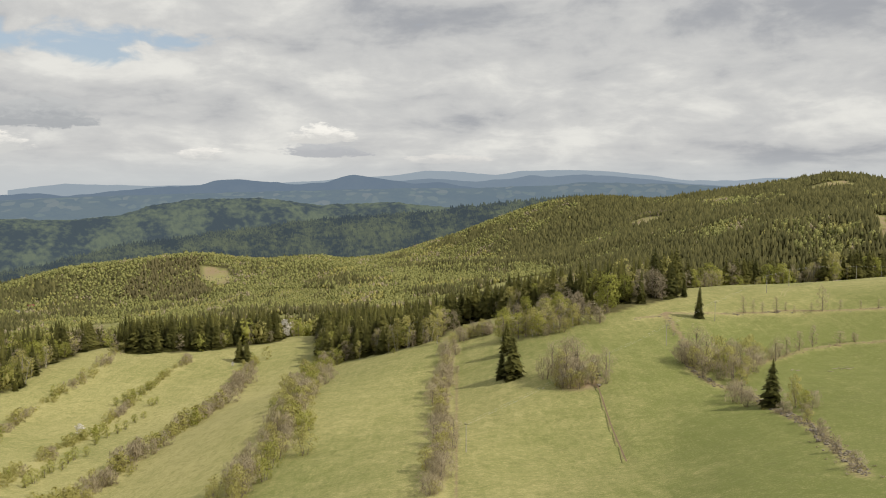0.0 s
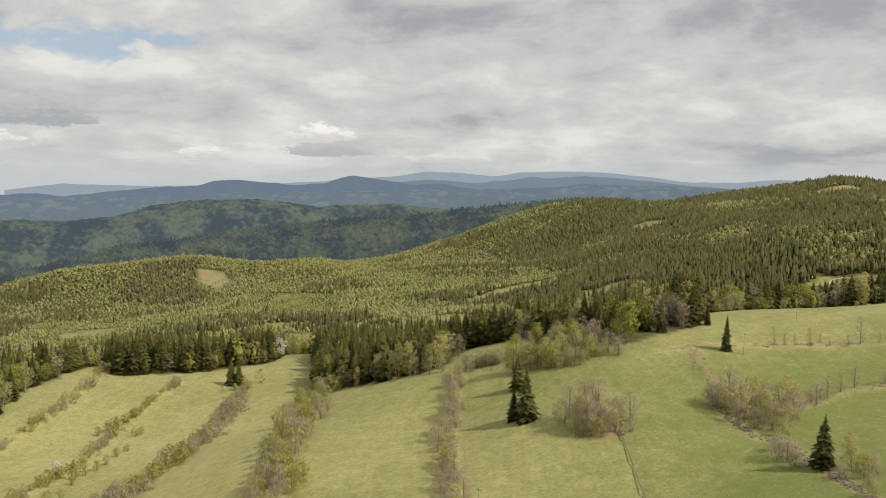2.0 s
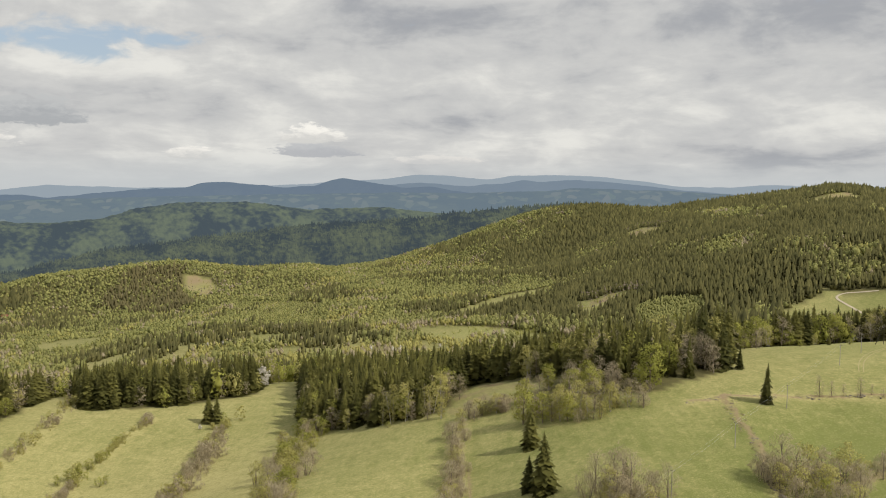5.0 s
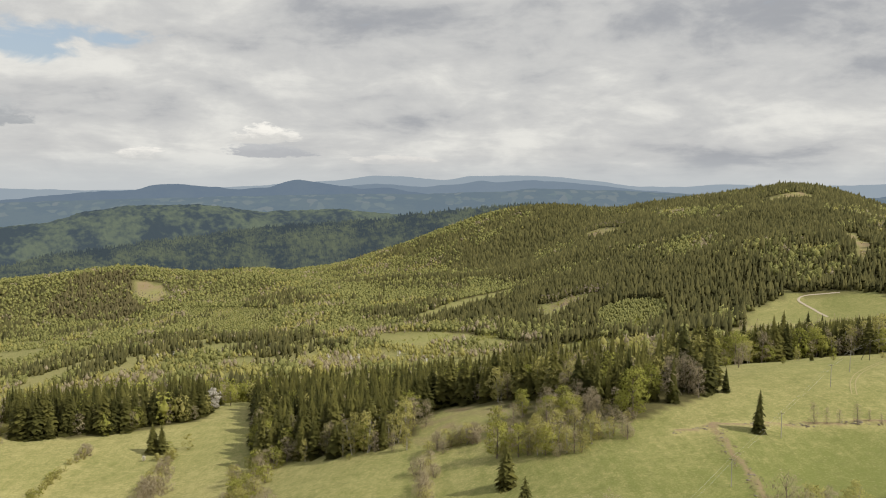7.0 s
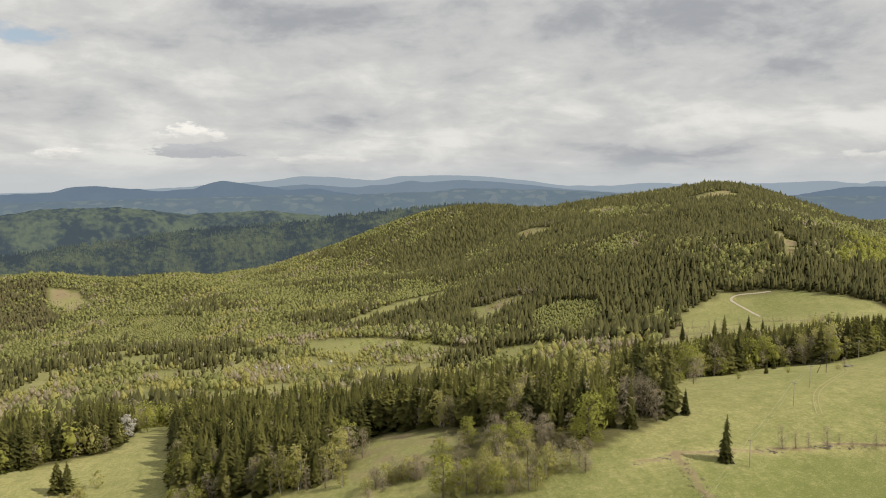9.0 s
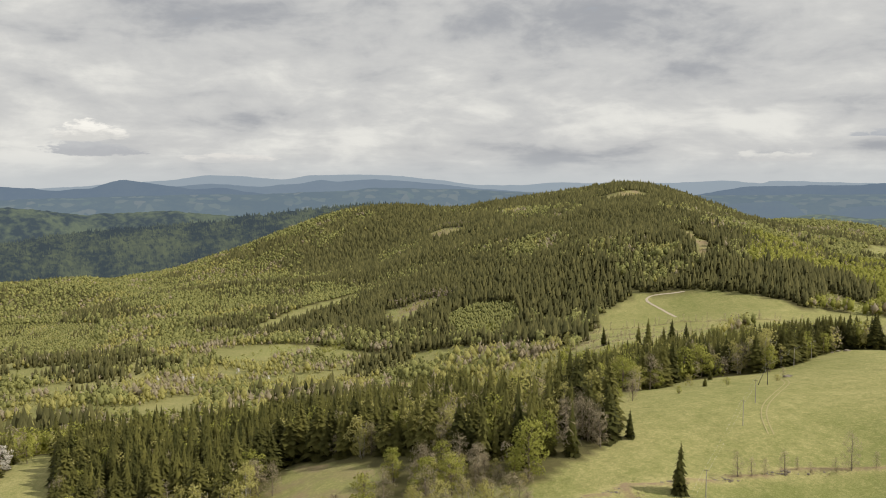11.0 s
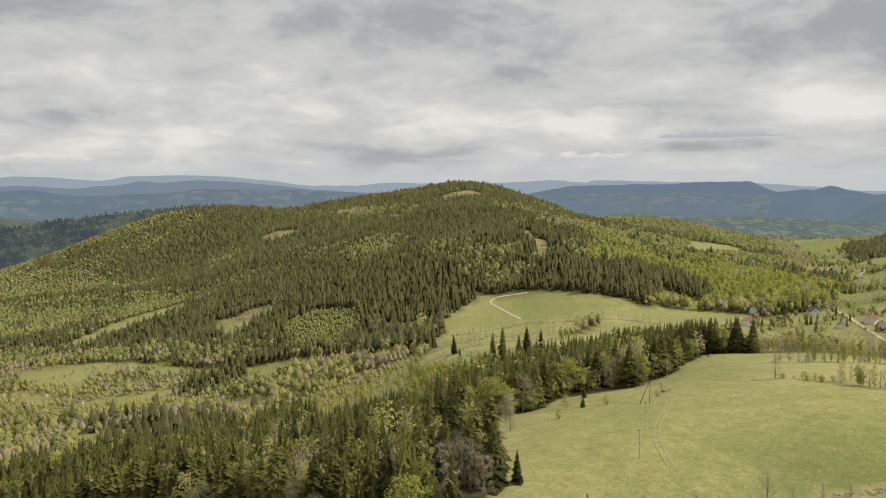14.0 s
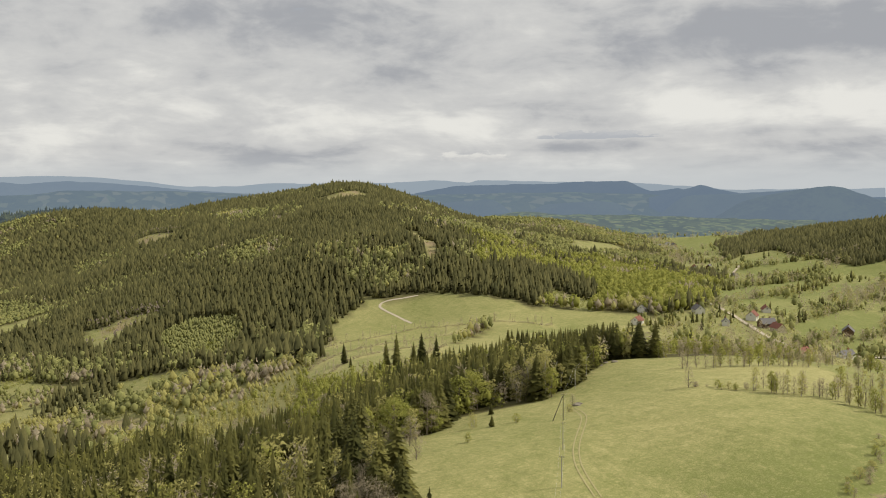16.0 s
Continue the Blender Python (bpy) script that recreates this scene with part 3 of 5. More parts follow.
# ---------------------------------------------------------------- far country
def far_land(name, line, near, far, foot, mat, label, rough=0.0, step=0.2, rows=26, tooth=0.0, taper=0.0):
    """A range of hills: crest heights along bearings (degrees, metres), standing between two distances and falling to foot on both sides."""
    a = np.arange(line[0][0], line[-1][0] + 1e-6, step)
    crest = np.interp(a, [q[0] for q in line], [q[1] for q in line])
    ker = np.exp(-np.linspace(-2, 2, 7) ** 2)
    crest = np.convolve(np.pad(crest, 3, "edge"), ker / ker.sum(), "valid")
    crest = crest + 5.0 * (vnoise(a * 9.0, a * 0 + near, 7, 12) - .5) + 3.0 * (vnoise(a * 9.0, a * 0 + near, 2.6, 13) - .5)
    if taper:
        k = np.clip(np.minimum(a - a[0], a[-1] - a + (0 if name == "far_ridge" else 3)) / taper, 0, 1)
        crest = foot + (crest - foot) * k * k * (3 - 2 * k)
    s = np.linspace(0, 1, rows)
    A, S = np.meshgrid(np.radians(a), s)
    D = near + (far - near) * S
    shape = np.where(S < .62, np.sin(np.clip(S / .62, 0, 1) * math.pi / 2), np.cos(np.clip((S - .62) / .38, 0, 1) * math.pi / 2))
    x, y = D * np.sin(A), CENTRE_Y + D * np.cos(A)
    z = foot + (crest[None] - foot) * shape
    z += rough * (vnoise(x, y, 240, 4) + .5 * vnoise(x, y, 110, 6) - .75) * np.sin(np.clip(S / .6, 0, 1) * math.pi)
    if tooth:
        z += tooth * (vnoise(x, y, 9, 7) + vnoise(x, y, 16, 8) - 1.0)
    ob = new(name, mesh_from(name, np.stack([x, y, z], -1).reshape(-1, 3), grid_faces(rows, len(a))[:, ::-1], mat, tooth == 0))
    return tagged(ob, label, "hills", kind="structure")


CENTRE_Y = 120
# distance haze is painted into these materials as glow; no air is modelled
RANGE_A = hazed_land_mat("far_mountains", (0.03, 0.04, 0.05), (0.06, 0.07, 0.07), (0.335, 0.395, 0.450), 0.90, 0.004)
RANGE_B = hazed_land_mat("blue_hills", (0.018, 0.028, 0.035), (0.05, 0.06, 0.05), (0.180, 0.238, 0.312), 0.80, 0.006)
RANGE_M = hazed_land_mat("pale_blue_hills", (0.02, 0.03, 0.035), (0.06, 0.07, 0.06), (0.225, 0.285, 0.355), 0.84, 0.006)
RANGE_C = hazed_land_mat("far_plain", (0.03, 0.045, 0.035), (0.07, 0.085, 0.05), (0.185, 0.245, 0.305), 0.74, 0.006, ((0.10, 0.13, 0.06), 0.76, (0.19, 0.18, 0.12)))
RANGE_G = hazed_land_mat("valley_fields", (0.05, 0.065, 0.03), (0.09, 0.11, 0.045), (0.175, 0.225, 0.270), 0.55, 0.012, ((0.12, 0.17, 0.06), 0.66, (0.22, 0.24, 0.09)))
# cloud shadow on the next two is painted as dark base colour; no cloud casts it
RANGE_D = hazed_land_mat("shade_painted_hills", (0.010, 0.016, 0.012), (0.130, 0.155, 0.060), (0.120, 0.158, 0.195), 0.52, 0.0055)
RANGE_E = hazed_land_mat("shade_painted_forest", (0.008, 0.014, 0.010), (0.105, 0.120, 0.042), (0.112, 0.145, 0.175), 0.44, 0.008)
RANGE_H = hazed_land_mat("low_wooded_ridges", (0.020, 0.030, 0.030), (0.05, 0.065, 0.04), (0.190, 0.248, 0.312), 0.78, 0.010)
RANGE_F = hazed_land_mat("painted_haze_hills", (0.014, 0.022, 0.016), (0.06, 0.08, 0.04), (0.180, 0.235, 0.295), 0.76, 0.007)
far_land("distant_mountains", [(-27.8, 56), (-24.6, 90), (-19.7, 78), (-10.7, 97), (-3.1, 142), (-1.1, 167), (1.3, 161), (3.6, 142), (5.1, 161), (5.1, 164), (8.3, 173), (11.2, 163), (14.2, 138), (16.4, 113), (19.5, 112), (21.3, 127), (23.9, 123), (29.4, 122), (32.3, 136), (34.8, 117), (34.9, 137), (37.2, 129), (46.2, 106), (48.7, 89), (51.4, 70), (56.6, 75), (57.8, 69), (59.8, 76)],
         4500, 4900, -60, RANGE_A, "pale blue mountains with distance haze painted into their colour")
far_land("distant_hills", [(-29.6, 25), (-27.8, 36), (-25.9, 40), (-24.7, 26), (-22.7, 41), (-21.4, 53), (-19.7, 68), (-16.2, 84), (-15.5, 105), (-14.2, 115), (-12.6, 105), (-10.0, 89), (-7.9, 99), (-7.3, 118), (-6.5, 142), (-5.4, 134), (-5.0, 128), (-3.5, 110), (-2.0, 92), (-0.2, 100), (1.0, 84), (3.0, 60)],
         4250, 4720, -80, RANGE_B, "wooded hills beyond the plain, painted hazy blue", rough=14)
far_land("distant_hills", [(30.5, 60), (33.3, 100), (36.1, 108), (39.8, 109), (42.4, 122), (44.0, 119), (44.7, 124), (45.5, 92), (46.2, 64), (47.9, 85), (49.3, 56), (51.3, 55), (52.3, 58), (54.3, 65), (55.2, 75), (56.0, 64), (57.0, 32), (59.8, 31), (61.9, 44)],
         4200, 4680, -80, RANGE_B, "wooded hills beyond the valley, painted hazy blue", rough=14)
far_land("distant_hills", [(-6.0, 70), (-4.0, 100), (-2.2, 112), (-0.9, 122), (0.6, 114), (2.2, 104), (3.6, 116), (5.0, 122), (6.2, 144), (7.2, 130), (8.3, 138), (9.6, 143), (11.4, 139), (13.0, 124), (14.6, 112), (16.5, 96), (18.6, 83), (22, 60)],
         4420, 4790, -80, RANGE_M, "pale blue hills beyond the plain with painted haze", rough=12)
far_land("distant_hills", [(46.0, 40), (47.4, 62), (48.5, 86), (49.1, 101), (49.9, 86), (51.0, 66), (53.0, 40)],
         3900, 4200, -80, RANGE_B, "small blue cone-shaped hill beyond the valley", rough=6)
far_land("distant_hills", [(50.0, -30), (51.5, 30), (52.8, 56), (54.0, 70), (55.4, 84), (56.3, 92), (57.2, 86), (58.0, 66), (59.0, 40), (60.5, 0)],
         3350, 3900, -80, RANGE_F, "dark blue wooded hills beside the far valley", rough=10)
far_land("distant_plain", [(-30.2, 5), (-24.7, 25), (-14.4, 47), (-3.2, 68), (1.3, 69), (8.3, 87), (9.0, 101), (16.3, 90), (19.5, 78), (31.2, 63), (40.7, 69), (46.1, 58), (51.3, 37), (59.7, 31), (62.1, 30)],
         3700, 4600, -150, RANGE_C, "far plain of fields and woods under painted blue haze", rough=30)
far_land("shade_painted_hills", [(-30.3, -62), (-27.9, -57), (-24.8, -66), (-21.5, -47), (-19.4, -4), (-17.0, 18), (-14.5, 23), (-12.6, 26), (-10.8, 12), (-8.5, -10), (-5.5, 1), (-3.2, 5), (-0.8, -14), (2.7, -30), (2.8, -44), (5.1, -65)],
         3400, 4000, -330, RANGE_D, "dark hills with cloud shadow painted into their colour", rough=22, tooth=5, step=0.14, rows=44)
shade_painted_ridge = far_land("shade_painted_hills", [(-29.9, -247), (-26.2, -216), (-23.3, -170), (-21.6, -148), (-17.1, -118), (-12.7, -87), (-8.6, -54), (-5.1, -42), (-0.8, -24), (2.6, 1), (6.5, 26), (9.2, 41), (11.4, 34)],
         2950, 3500, -340, RANGE_E, "dark wooded ridge with cloud shadow painted into its colour", rough=14, tooth=8, step=0.12, rows=50)
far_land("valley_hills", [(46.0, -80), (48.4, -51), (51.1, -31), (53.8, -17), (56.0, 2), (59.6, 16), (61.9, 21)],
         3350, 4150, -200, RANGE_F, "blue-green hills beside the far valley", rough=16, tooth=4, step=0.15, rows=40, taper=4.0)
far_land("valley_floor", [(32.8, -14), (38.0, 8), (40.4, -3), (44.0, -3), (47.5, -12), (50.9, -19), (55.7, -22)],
         2600, 3600, -120, RANGE_G, "far valley floor of green fields under painted haze", rough=8, taper=3.0)
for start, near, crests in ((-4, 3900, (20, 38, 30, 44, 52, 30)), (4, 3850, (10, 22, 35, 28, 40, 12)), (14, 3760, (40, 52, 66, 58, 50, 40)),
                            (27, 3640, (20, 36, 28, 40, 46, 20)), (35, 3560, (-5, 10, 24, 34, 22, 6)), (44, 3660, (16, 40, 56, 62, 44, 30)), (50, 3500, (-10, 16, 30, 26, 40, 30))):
    far_land("far_ridge", [(start + 2.6 * i, c) for i, c in enumerate(crests)], near, near + 420, -150, RANGE_H, "low wooded ridge on the far plain, painted with blue haze", rough=12, rows=16, taper=4.5)


# ---------------------------------------------------------------- plants
def tube(bm, pts, radii, sides=5):
    """A tapered limb through points."""
    rings = []
    for i, (p, r) in enumerate(zip(pts, radii)):
        d = (Vector(pts[min(i + 1, len(pts) - 1)]) - Vector(pts[max(i - 1, 0)])).normalized()
        u = d.orthogonal().normalized()
        v = d.cross(u)
        rings.append([bm.verts.new(Vector(p) + (u * math.cos(k * 2 * math.pi / sides) + v * math.sin(k * 2 * math.pi / sides)) * r) for k in range(sides)])
    for a, b in zip(rings, rings[1:]):
        for k in range(sides):
            bm.faces.new((a[k], a[(k + 1) % sides], b[(k + 1) % sides], b[k]))
    bm.faces.new(rings[-1])
    bm.faces.new(rings[0][::-1])


def bm_mesh(name, bm, mat, smooth=False):
    me = bpy.data.meshes.new(name)
    bm.to_mesh(me)
    bm.free()
    me.materials.append(mat)
    if smooth:
        for f in me.polygons:
            f.use_smooth = True
    return me


def part(name, data, parent, label="", place=None):
    """One mesh object under a thing. data: a mesh."""
    ob = new(name, data)
    ob.parent = parent
    if place is not None:
        ob.matrix_basis = place
    if label:
        ob["label"] = label
    return ob


def crown_normals(v, f, middle=0.5, lift=0.35, own=0.35):
    """Turns every spray to face out of the crown, and gives soft normals that follow the crown's roundness."""
    c = v[f].mean(1)
    out = c - (0, 0, middle)
    out[:, 2] = out[:, 2] * .8 + lift * np.hypot(c[:, 0], c[:, 1])
    g = np.cross(v[f[:, 1]] - v[f[:, 0]], v[f[:, 2]] - v[f[:, 0]])
    flip = (g * out).sum(1) < 0
    f = f.copy()
    f[flip] = f[flip][:, ::-1]
    g[flip] *= -1
    unit = lambda q: q / (np.linalg.norm(q, axis=1, keepdims=True) + 1e-9)
    n = np.zeros_like(v)
    for k in range(3):
        np.add.at(n, f[:, k], unit(out) * (1 - own) + unit(g) * own)
    return f, unit(n).astype(np.float32)


def spruce_arrays(rnd, tiers=15, arms=9, slim=0.19, droop=0.35, core=True, bare=0.06, ridge=True, thin=1.0):
    """Boughs of a spruce one metre tall: tiers of drooping, tapering sprays round a thin core."""
    V, F = [], []
    for t in range(tiers):
        f = t / (tiers - 1)
        zt = bare + (0.97 - bare) * f
        reach = slim * (1 - f) ** 0.68 * rnd.uniform(.82, 1.12) + 0.012
        off = rnd.random() * 6.28
        n = max(4, round(arms * (1 - .5 * f)))
        for k in range(n):
            a = off + (k + rnd.uniform(-.25, .25)) * 6.2832 / n
            L = reach * rnd.uniform(.72, 1.18)
            w = max(.010, L * rnd.uniform(.26, .42)) * thin
            dz = -droop * L * rnd.uniform(.6, 1.3)
            c, s = math.cos(a), math.sin(a)
            base = len(V)
            z = zt + rnd.uniform(-.55, .55) * (.97 - bare) / tiers
            up = 0.035 * (1 - f) + .012
            V += [(0, 0, z + up), (c * L * .62 - s * w, s * L * .62 + c * w, z + dz * .45), (c * L, s * L, z + dz), (c * L * .62 + s * w, s * L * .62 - c * w, z + dz * .45),
                  (c * L * .55, s * L * .55, z + dz * .25 + up * .6)]
            if not ridge:
                V.pop()
                F += [(base, base + 1, base + 3), (base + 1, base + 2, base + 3)]
                continue
            F += [(base, base + 1, base + 4), (base, base + 4, base + 3), (base + 1, base + 2, base + 4), (base + 4, base + 2, base + 3)]
    if core:
        base, n = len(V), 6
        for k in range(n):
            a = k * 6.2832 / n
            V.append((math.cos(a) * slim * .60, math.sin(a) * slim * .60, bare))
        V += [(0, 0, .99), (0, 0, bare)]
        for k in range(n):
            F += [(base + k, base + (k + 1) % n, base + n), (base + (k + 1) % n, base + k, base + n + 1)]
    return np.array(V, np.float32), np.array(F, np.int32)


def rings_spruce(rnd, tiers=6, sides=6, slim=0.17):
    """A spruce far off: one jagged cone with stepped tiers."""
    V, F = [], []
    for t in range(tiers):
        f = t / tiers
        for r, dz in ((slim * (1 - f) ** .85 + .01, 0), (slim * (1 - f) ** .85 * .58 + .006, .55 / tiers)):
            for k in range(sides):
                a = (k + .5 * (t % 2)) * 6.2832 / sides
                q = r * rnd.uniform(.72, 1.22)
                V.append((math.cos(a) * q, math.sin(a) * q, .06 + .9 * (f + dz) + rnd.uniform(-.02, .02)))
    V.append((0, 0, 1.0))
    R = 2 * tiers
    for i in range(R - 1):
        for k in range(sides):
            a, b, c, d = i * sides + k, i * sides + (k + 1) % sides, (i + 1) * sides + (k + 1) % sides, (i + 1) * sides + k
            F += [(a, b, c), (a, c, d)]
    for k in range(sides):
        F.append(((R - 1) * sides + k, (R - 1) * sides + (k + 1) % sides, len(V) - 1))
    return np.array(V, np.float32), np.array(F, np.int32)


def sprays(rnd, centres, radii, count, size, flat=0.75, up=0.0, slender=1.0):
    """Small leaf sprays, three-cornered, thrown about the centres."""
    V, F = [], []
    n = len(centres)
    for i in range(count):
        c, r = centres[i % n], radii[i % n]
        d = Vector((rnd.gauss(0, 1), rnd.gauss(0, 1), rnd.gauss(0, 1) * flat))
        d = d.normalized() * r * rnd.random() ** .35
        p = Vector(c) + Vector((d.x, d.y, d.z * flat))
        u = Vector((rnd.gauss(0, 1), rnd.gauss(0, 1), rnd.gauss(0, 1) + up)).normalized()
        v = u.orthogonal().normalized()
        v = Matrix.Rotation(rnd.random() * 6.28, 3, u) @ v
        L = size * rnd.uniform(.6, 1.5)
        b = len(V)
        V += [tuple(p - u * L * .5 + v * L * .42 * slender), tuple(p - u * L * .35 - v * L * .42 * slender), tuple(p + u * L * .75)]
        F.append((b, b + 1, b + 2))
    return np.array(V, np.float32), np.array(F, np.int32)


def cored(rnd, arrays, wide, low, high, level=0):
    """Adds a lumpy closed heart to a crown, so that the far side does not show through."""
    bm = bmesh.new()
    bmesh.ops.create_icosphere(bm, subdivisions=level + 1, radius=1.0)
    bm.verts.index_update()
    v = np.array([q.co[:] for q in bm.verts], np.float32)
    f = np.array([[q.index for q in fc.verts] for fc in bm.faces], np.int32)
    bm.free()
    v *= np.array([[rnd.uniform(.72, 1.2)] for _ in v], np.float32)
    v = v * (wide, wide, (high - low) / 2) + (0, 0, (high + low) / 2)
    return np.concatenate([arrays[0], v.astype(np.float32)]), np.concatenate([arrays[1], f + len(arrays[0])])


def crown_shape(rnd, n, wide, low, high):
    """Centres and sizes of the clumps that make up a crown of uneven outline, for a tree one metre tall."""
    cs, rs = [], []
    for i in range(n):
        f = (i + rnd.random()) / n
        z = low + (high - low) * f
        w = wide * math.sin(math.pi * (0.18 + 0.74 * f)) ** .8
        a = i * 2.4 + rnd.uniform(-.5, .5)
        q = w * rnd.uniform(.35, .95)
        cs.append((math.cos(a) * q, math.sin(a) * q, z))
        rs.append(wide * rnd.uniform(.30, .52))
    return cs, rs


def trunk_mesh(name, rnd, mat, clumps, top=0.75, girth=0.016, stems=1, lean=0.03):
    """A tapered trunk, or several stems, with a limb to each clump of the crown."""
    bm = bmesh.new()
    for s in range(stems):
        bx, by = (rnd.gauss(0, .05), rnd.gauss(0, .05)) if stems > 1 else (0, 0)
        lx, ly = bx * 2 + rnd.uniform(-lean, lean), by * 2 + rnd.uniform(-lean, lean)
        g = girth * (1 if stems == 1 else .6)
        tube(bm, [(bx, by, -.03), (bx + lx * .4, by + ly * .4, top * .5), (bx + lx, by + ly, top)], [g * 1.25, g * .8, g * .3])
        for c in clumps[s::stems]:
            z0 = max(.08, c[2] - .22)
            f = z0 / top
            tube(bm, [(bx + lx * min(1, f), by + ly * min(1, f), z0), c], [g * .34, g * .08], 3)
    return bm_mesh(name, bm, mat)


def soft(v, f, mat, cone=False):
    f, n = crown_normals(v, f, .35 if cone else .45, .5 if cone else .35, (.45 if cone else .4))
    return f, mat, True, n


def make_kinds():
    kinds = {}
    rnd = random.Random(11)
    for i in range(4):
        v, f = spruce_arrays(rnd, 26 + i, 11, (.22, .25, .235, .20)[i], bare=(.03, .05, .03, .10)[i], ridge=False, thin=.9)
        bm = bmesh.new()
        tube(bm, [(0, 0, -.03), (0, 0, .5), (0, 0, .9)], [.013, .008, .002], 6)
        kinds["spruce", i] = (bm_mesh("trunk", bm, BARK), mesh_from("crown", v, *soft(v, f, SPRUCE, True)))
    for kind, mat, wood, cnt, size, wide in (("fresh", FRESH, BARK, 1200, .034, .30), ("pale", PALE, BIRCH, 950, .030, .25), ("bare", BUDS, BARK, 1000, .058, .27), ("bloom", BLOOM, BARK, 1100, .040, .28)):
        for i in range(3):
            cs, rs = crown_shape(rnd, 18 + 3 * i, wide * rnd.uniform(.9, 1.15), .10 if kind in ("bare", "pale") else .17, .93)
            v, f = sprays(rnd, cs, rs, cnt, size, slender=.11 if kind == "bare" else .9, up=1.1 if kind == "bare" else 0)
            kinds[kind, i] = (trunk_mesh("trunk", rnd, wood, cs, stems=2 if kind == "pale" else 1), mesh_from("crown", v, *soft(v, f, mat)))
    for kind, mat, cnt, size in (("green_shrub", FRESH, 800, .043), ("pale_shrub", PALE, 800, .043), ("brown_shrub", BUDS, 800, .11)):
        for i in range(4):
            cs, rs = crown_shape(rnd, 16, .33 * rnd.uniform(.85, 1.2), .10, .92)
            v, f = sprays(rnd, cs, rs, cnt, size, flat=.95, slender=.10 if mat is BUDS else .65, up=2.2 if mat is BUDS else .6)
            kinds[kind, i] = (trunk_mesh("trunk", rnd, BARK, cs, top=.7, girth=.016, stems=4, lean=.06), mesh_from("foliage", v, *soft(v, f, mat)))
    return kinds


KINDS = make_kinds()
NAMES = {"spruce": ("spruce_tree", "dark green spruce with drooping boughs", "tree"), "fresh": ("broadleaf_tree", "broadleaf tree in fresh yellow-green leaf", "tree"),
         "pale": ("birch_tree", "birch with pale bark and thin first leaves", "tree"), "bare": ("bare_tree", "leafless grey-brown tree with fine twigs", "tree"),
         "bloom": ("blossom_tree", "wild cherry tree covered in white blossom", "tree"), "green_shrub": ("shrub", "hedge shrub in yellow-green young leaf", "shrub"),
         "pale_shrub": ("shrub", "thin willow shrub with pale opening leaves", "shrub"), "brown_shrub": ("shrub", "leafless brown thorn shrub in a hedge", "shrub")}
prng = random.Random(21)


def plant(kind, x, y, tall, wide=None, group="", label="", sink=0.0):
    """One tree or shrub of its own, standing at x, y."""
    i = prng.randrange(max(k[1] for k in KINDS if k[0] == kind) + 1)
    name, lab, cat = NAMES[kind]
    base = new(name)
    base.empty_display_size = 0.5
    a, b = KINDS[kind, i]
    part("trunk", a, base)
    part("foliage" if "shrub" in kind else "crown", b, base)
    w = wide or tall
    base.matrix_basis = pose(x, y, H(x, y) - sink, prng.uniform(-2, 2), prng.uniform(-2, 2), prng.uniform(0, 360)) @ Matrix.Diagonal((w, w, tall, 1))
    return tagged(base, label or lab, cat, group)


def scatter(name, template, x, y, tall, wide, mat, label, seed=0, smooth=False, soft_crown=True, conical=False, z=None):
    """Many plants as one mesh: the template set down at every place, turned and scaled."""
    if not len(x):
        return None
    rs = np.random.RandomState(seed)
    n = len(x)
    a = rs.rand(n) * 6.2832
    z = (height(x, y) if z is None else z) - .03 * tall
    pick = rs.randint(len(template), size=n)
    VV, FF, TT, NN, o = [], [], [], [], 0
    for q, (v, f) in enumerate(template):
        nv = None
        if soft_crown:
            f, nv = crown_normals(v, f, .35 if conical else .45, .5 if conical else .35, .32)
        s = np.nonzero(pick == q)[0]
        if not len(s):
            continue
        c, d = np.cos(a[s])[:, None], np.sin(a[s])[:, None]
        X = (v[None, :, 0] * c - v[None, :, 1] * d) * wide[s][:, None] + x[s][:, None]
        Y = (v[None, :, 0] * d + v[None, :, 1] * c) * wide[s][:, None] + y[s][:, None]
        Z = v[None, :, 2] * tall[s][:, None] + z[s][:, None]
        VV.append(np.stack([X, Y, Z], -1).reshape(-1, 3))
        FF.append((f[None] + (np.arange(len(s)) * len(v))[:, None, None] + o).reshape(-1, f.shape[1]))
        if nv is not None:
            NN.append(np.stack([nv[None, :, 0] * c - nv[None, :, 1] * d, nv[None, :, 0] * d + nv[None, :, 1] * c, np.broadcast_to(nv[None, :, 2], X.shape)], -1).reshape(-1, 3))
        TT.append(np.repeat(rs.rand(len(s)), len(v)))
        o += len(s) * len(v)
    me = mesh_from(name, np.concatenate(VV), np.concatenate(FF), mat, smooth, np.concatenate(NN) if NN else None)
    at = me.attributes.new("tint", "FLOAT", "POINT")
    at.data.foreach_set("value", np.concatenate(TT).astype(np.float32))
    return tagged(new(name, me), label, "forest", kind="stuff")


# single trees that stand out on the meadows
for x, y, h in ((29, 380, 16), (24.2, 342, 12), (28.5, 337, 20)):
    plant("spruce", x, y, h, h * 1.05, "spruces on the meadow")
plant("spruce", 117, 384.5, 15.5, 11.5, label="lone dark spruce beside a stone bank on the meadow")
plant("spruce", 52.5, 330, 9, 8, "spruces on the meadow")
plant("spruce", 101.5, 258, 15.5, 18, "spruces on the meadow")
plant("spruce", -131, 540, 16, 20, "spruces on the meadow")
plant("spruce", -126, 538, 15, 19, "spruces on the meadow")
plant("spruce", 206, 511, 5, 6, "spruces on the meadow")
plant("spruce", 121.5, 424, 10, 9, "spruces on the meadow")
plant("bloom", -117, 618, 14, 17)
plant("fresh", -110, 640, 13, 14)
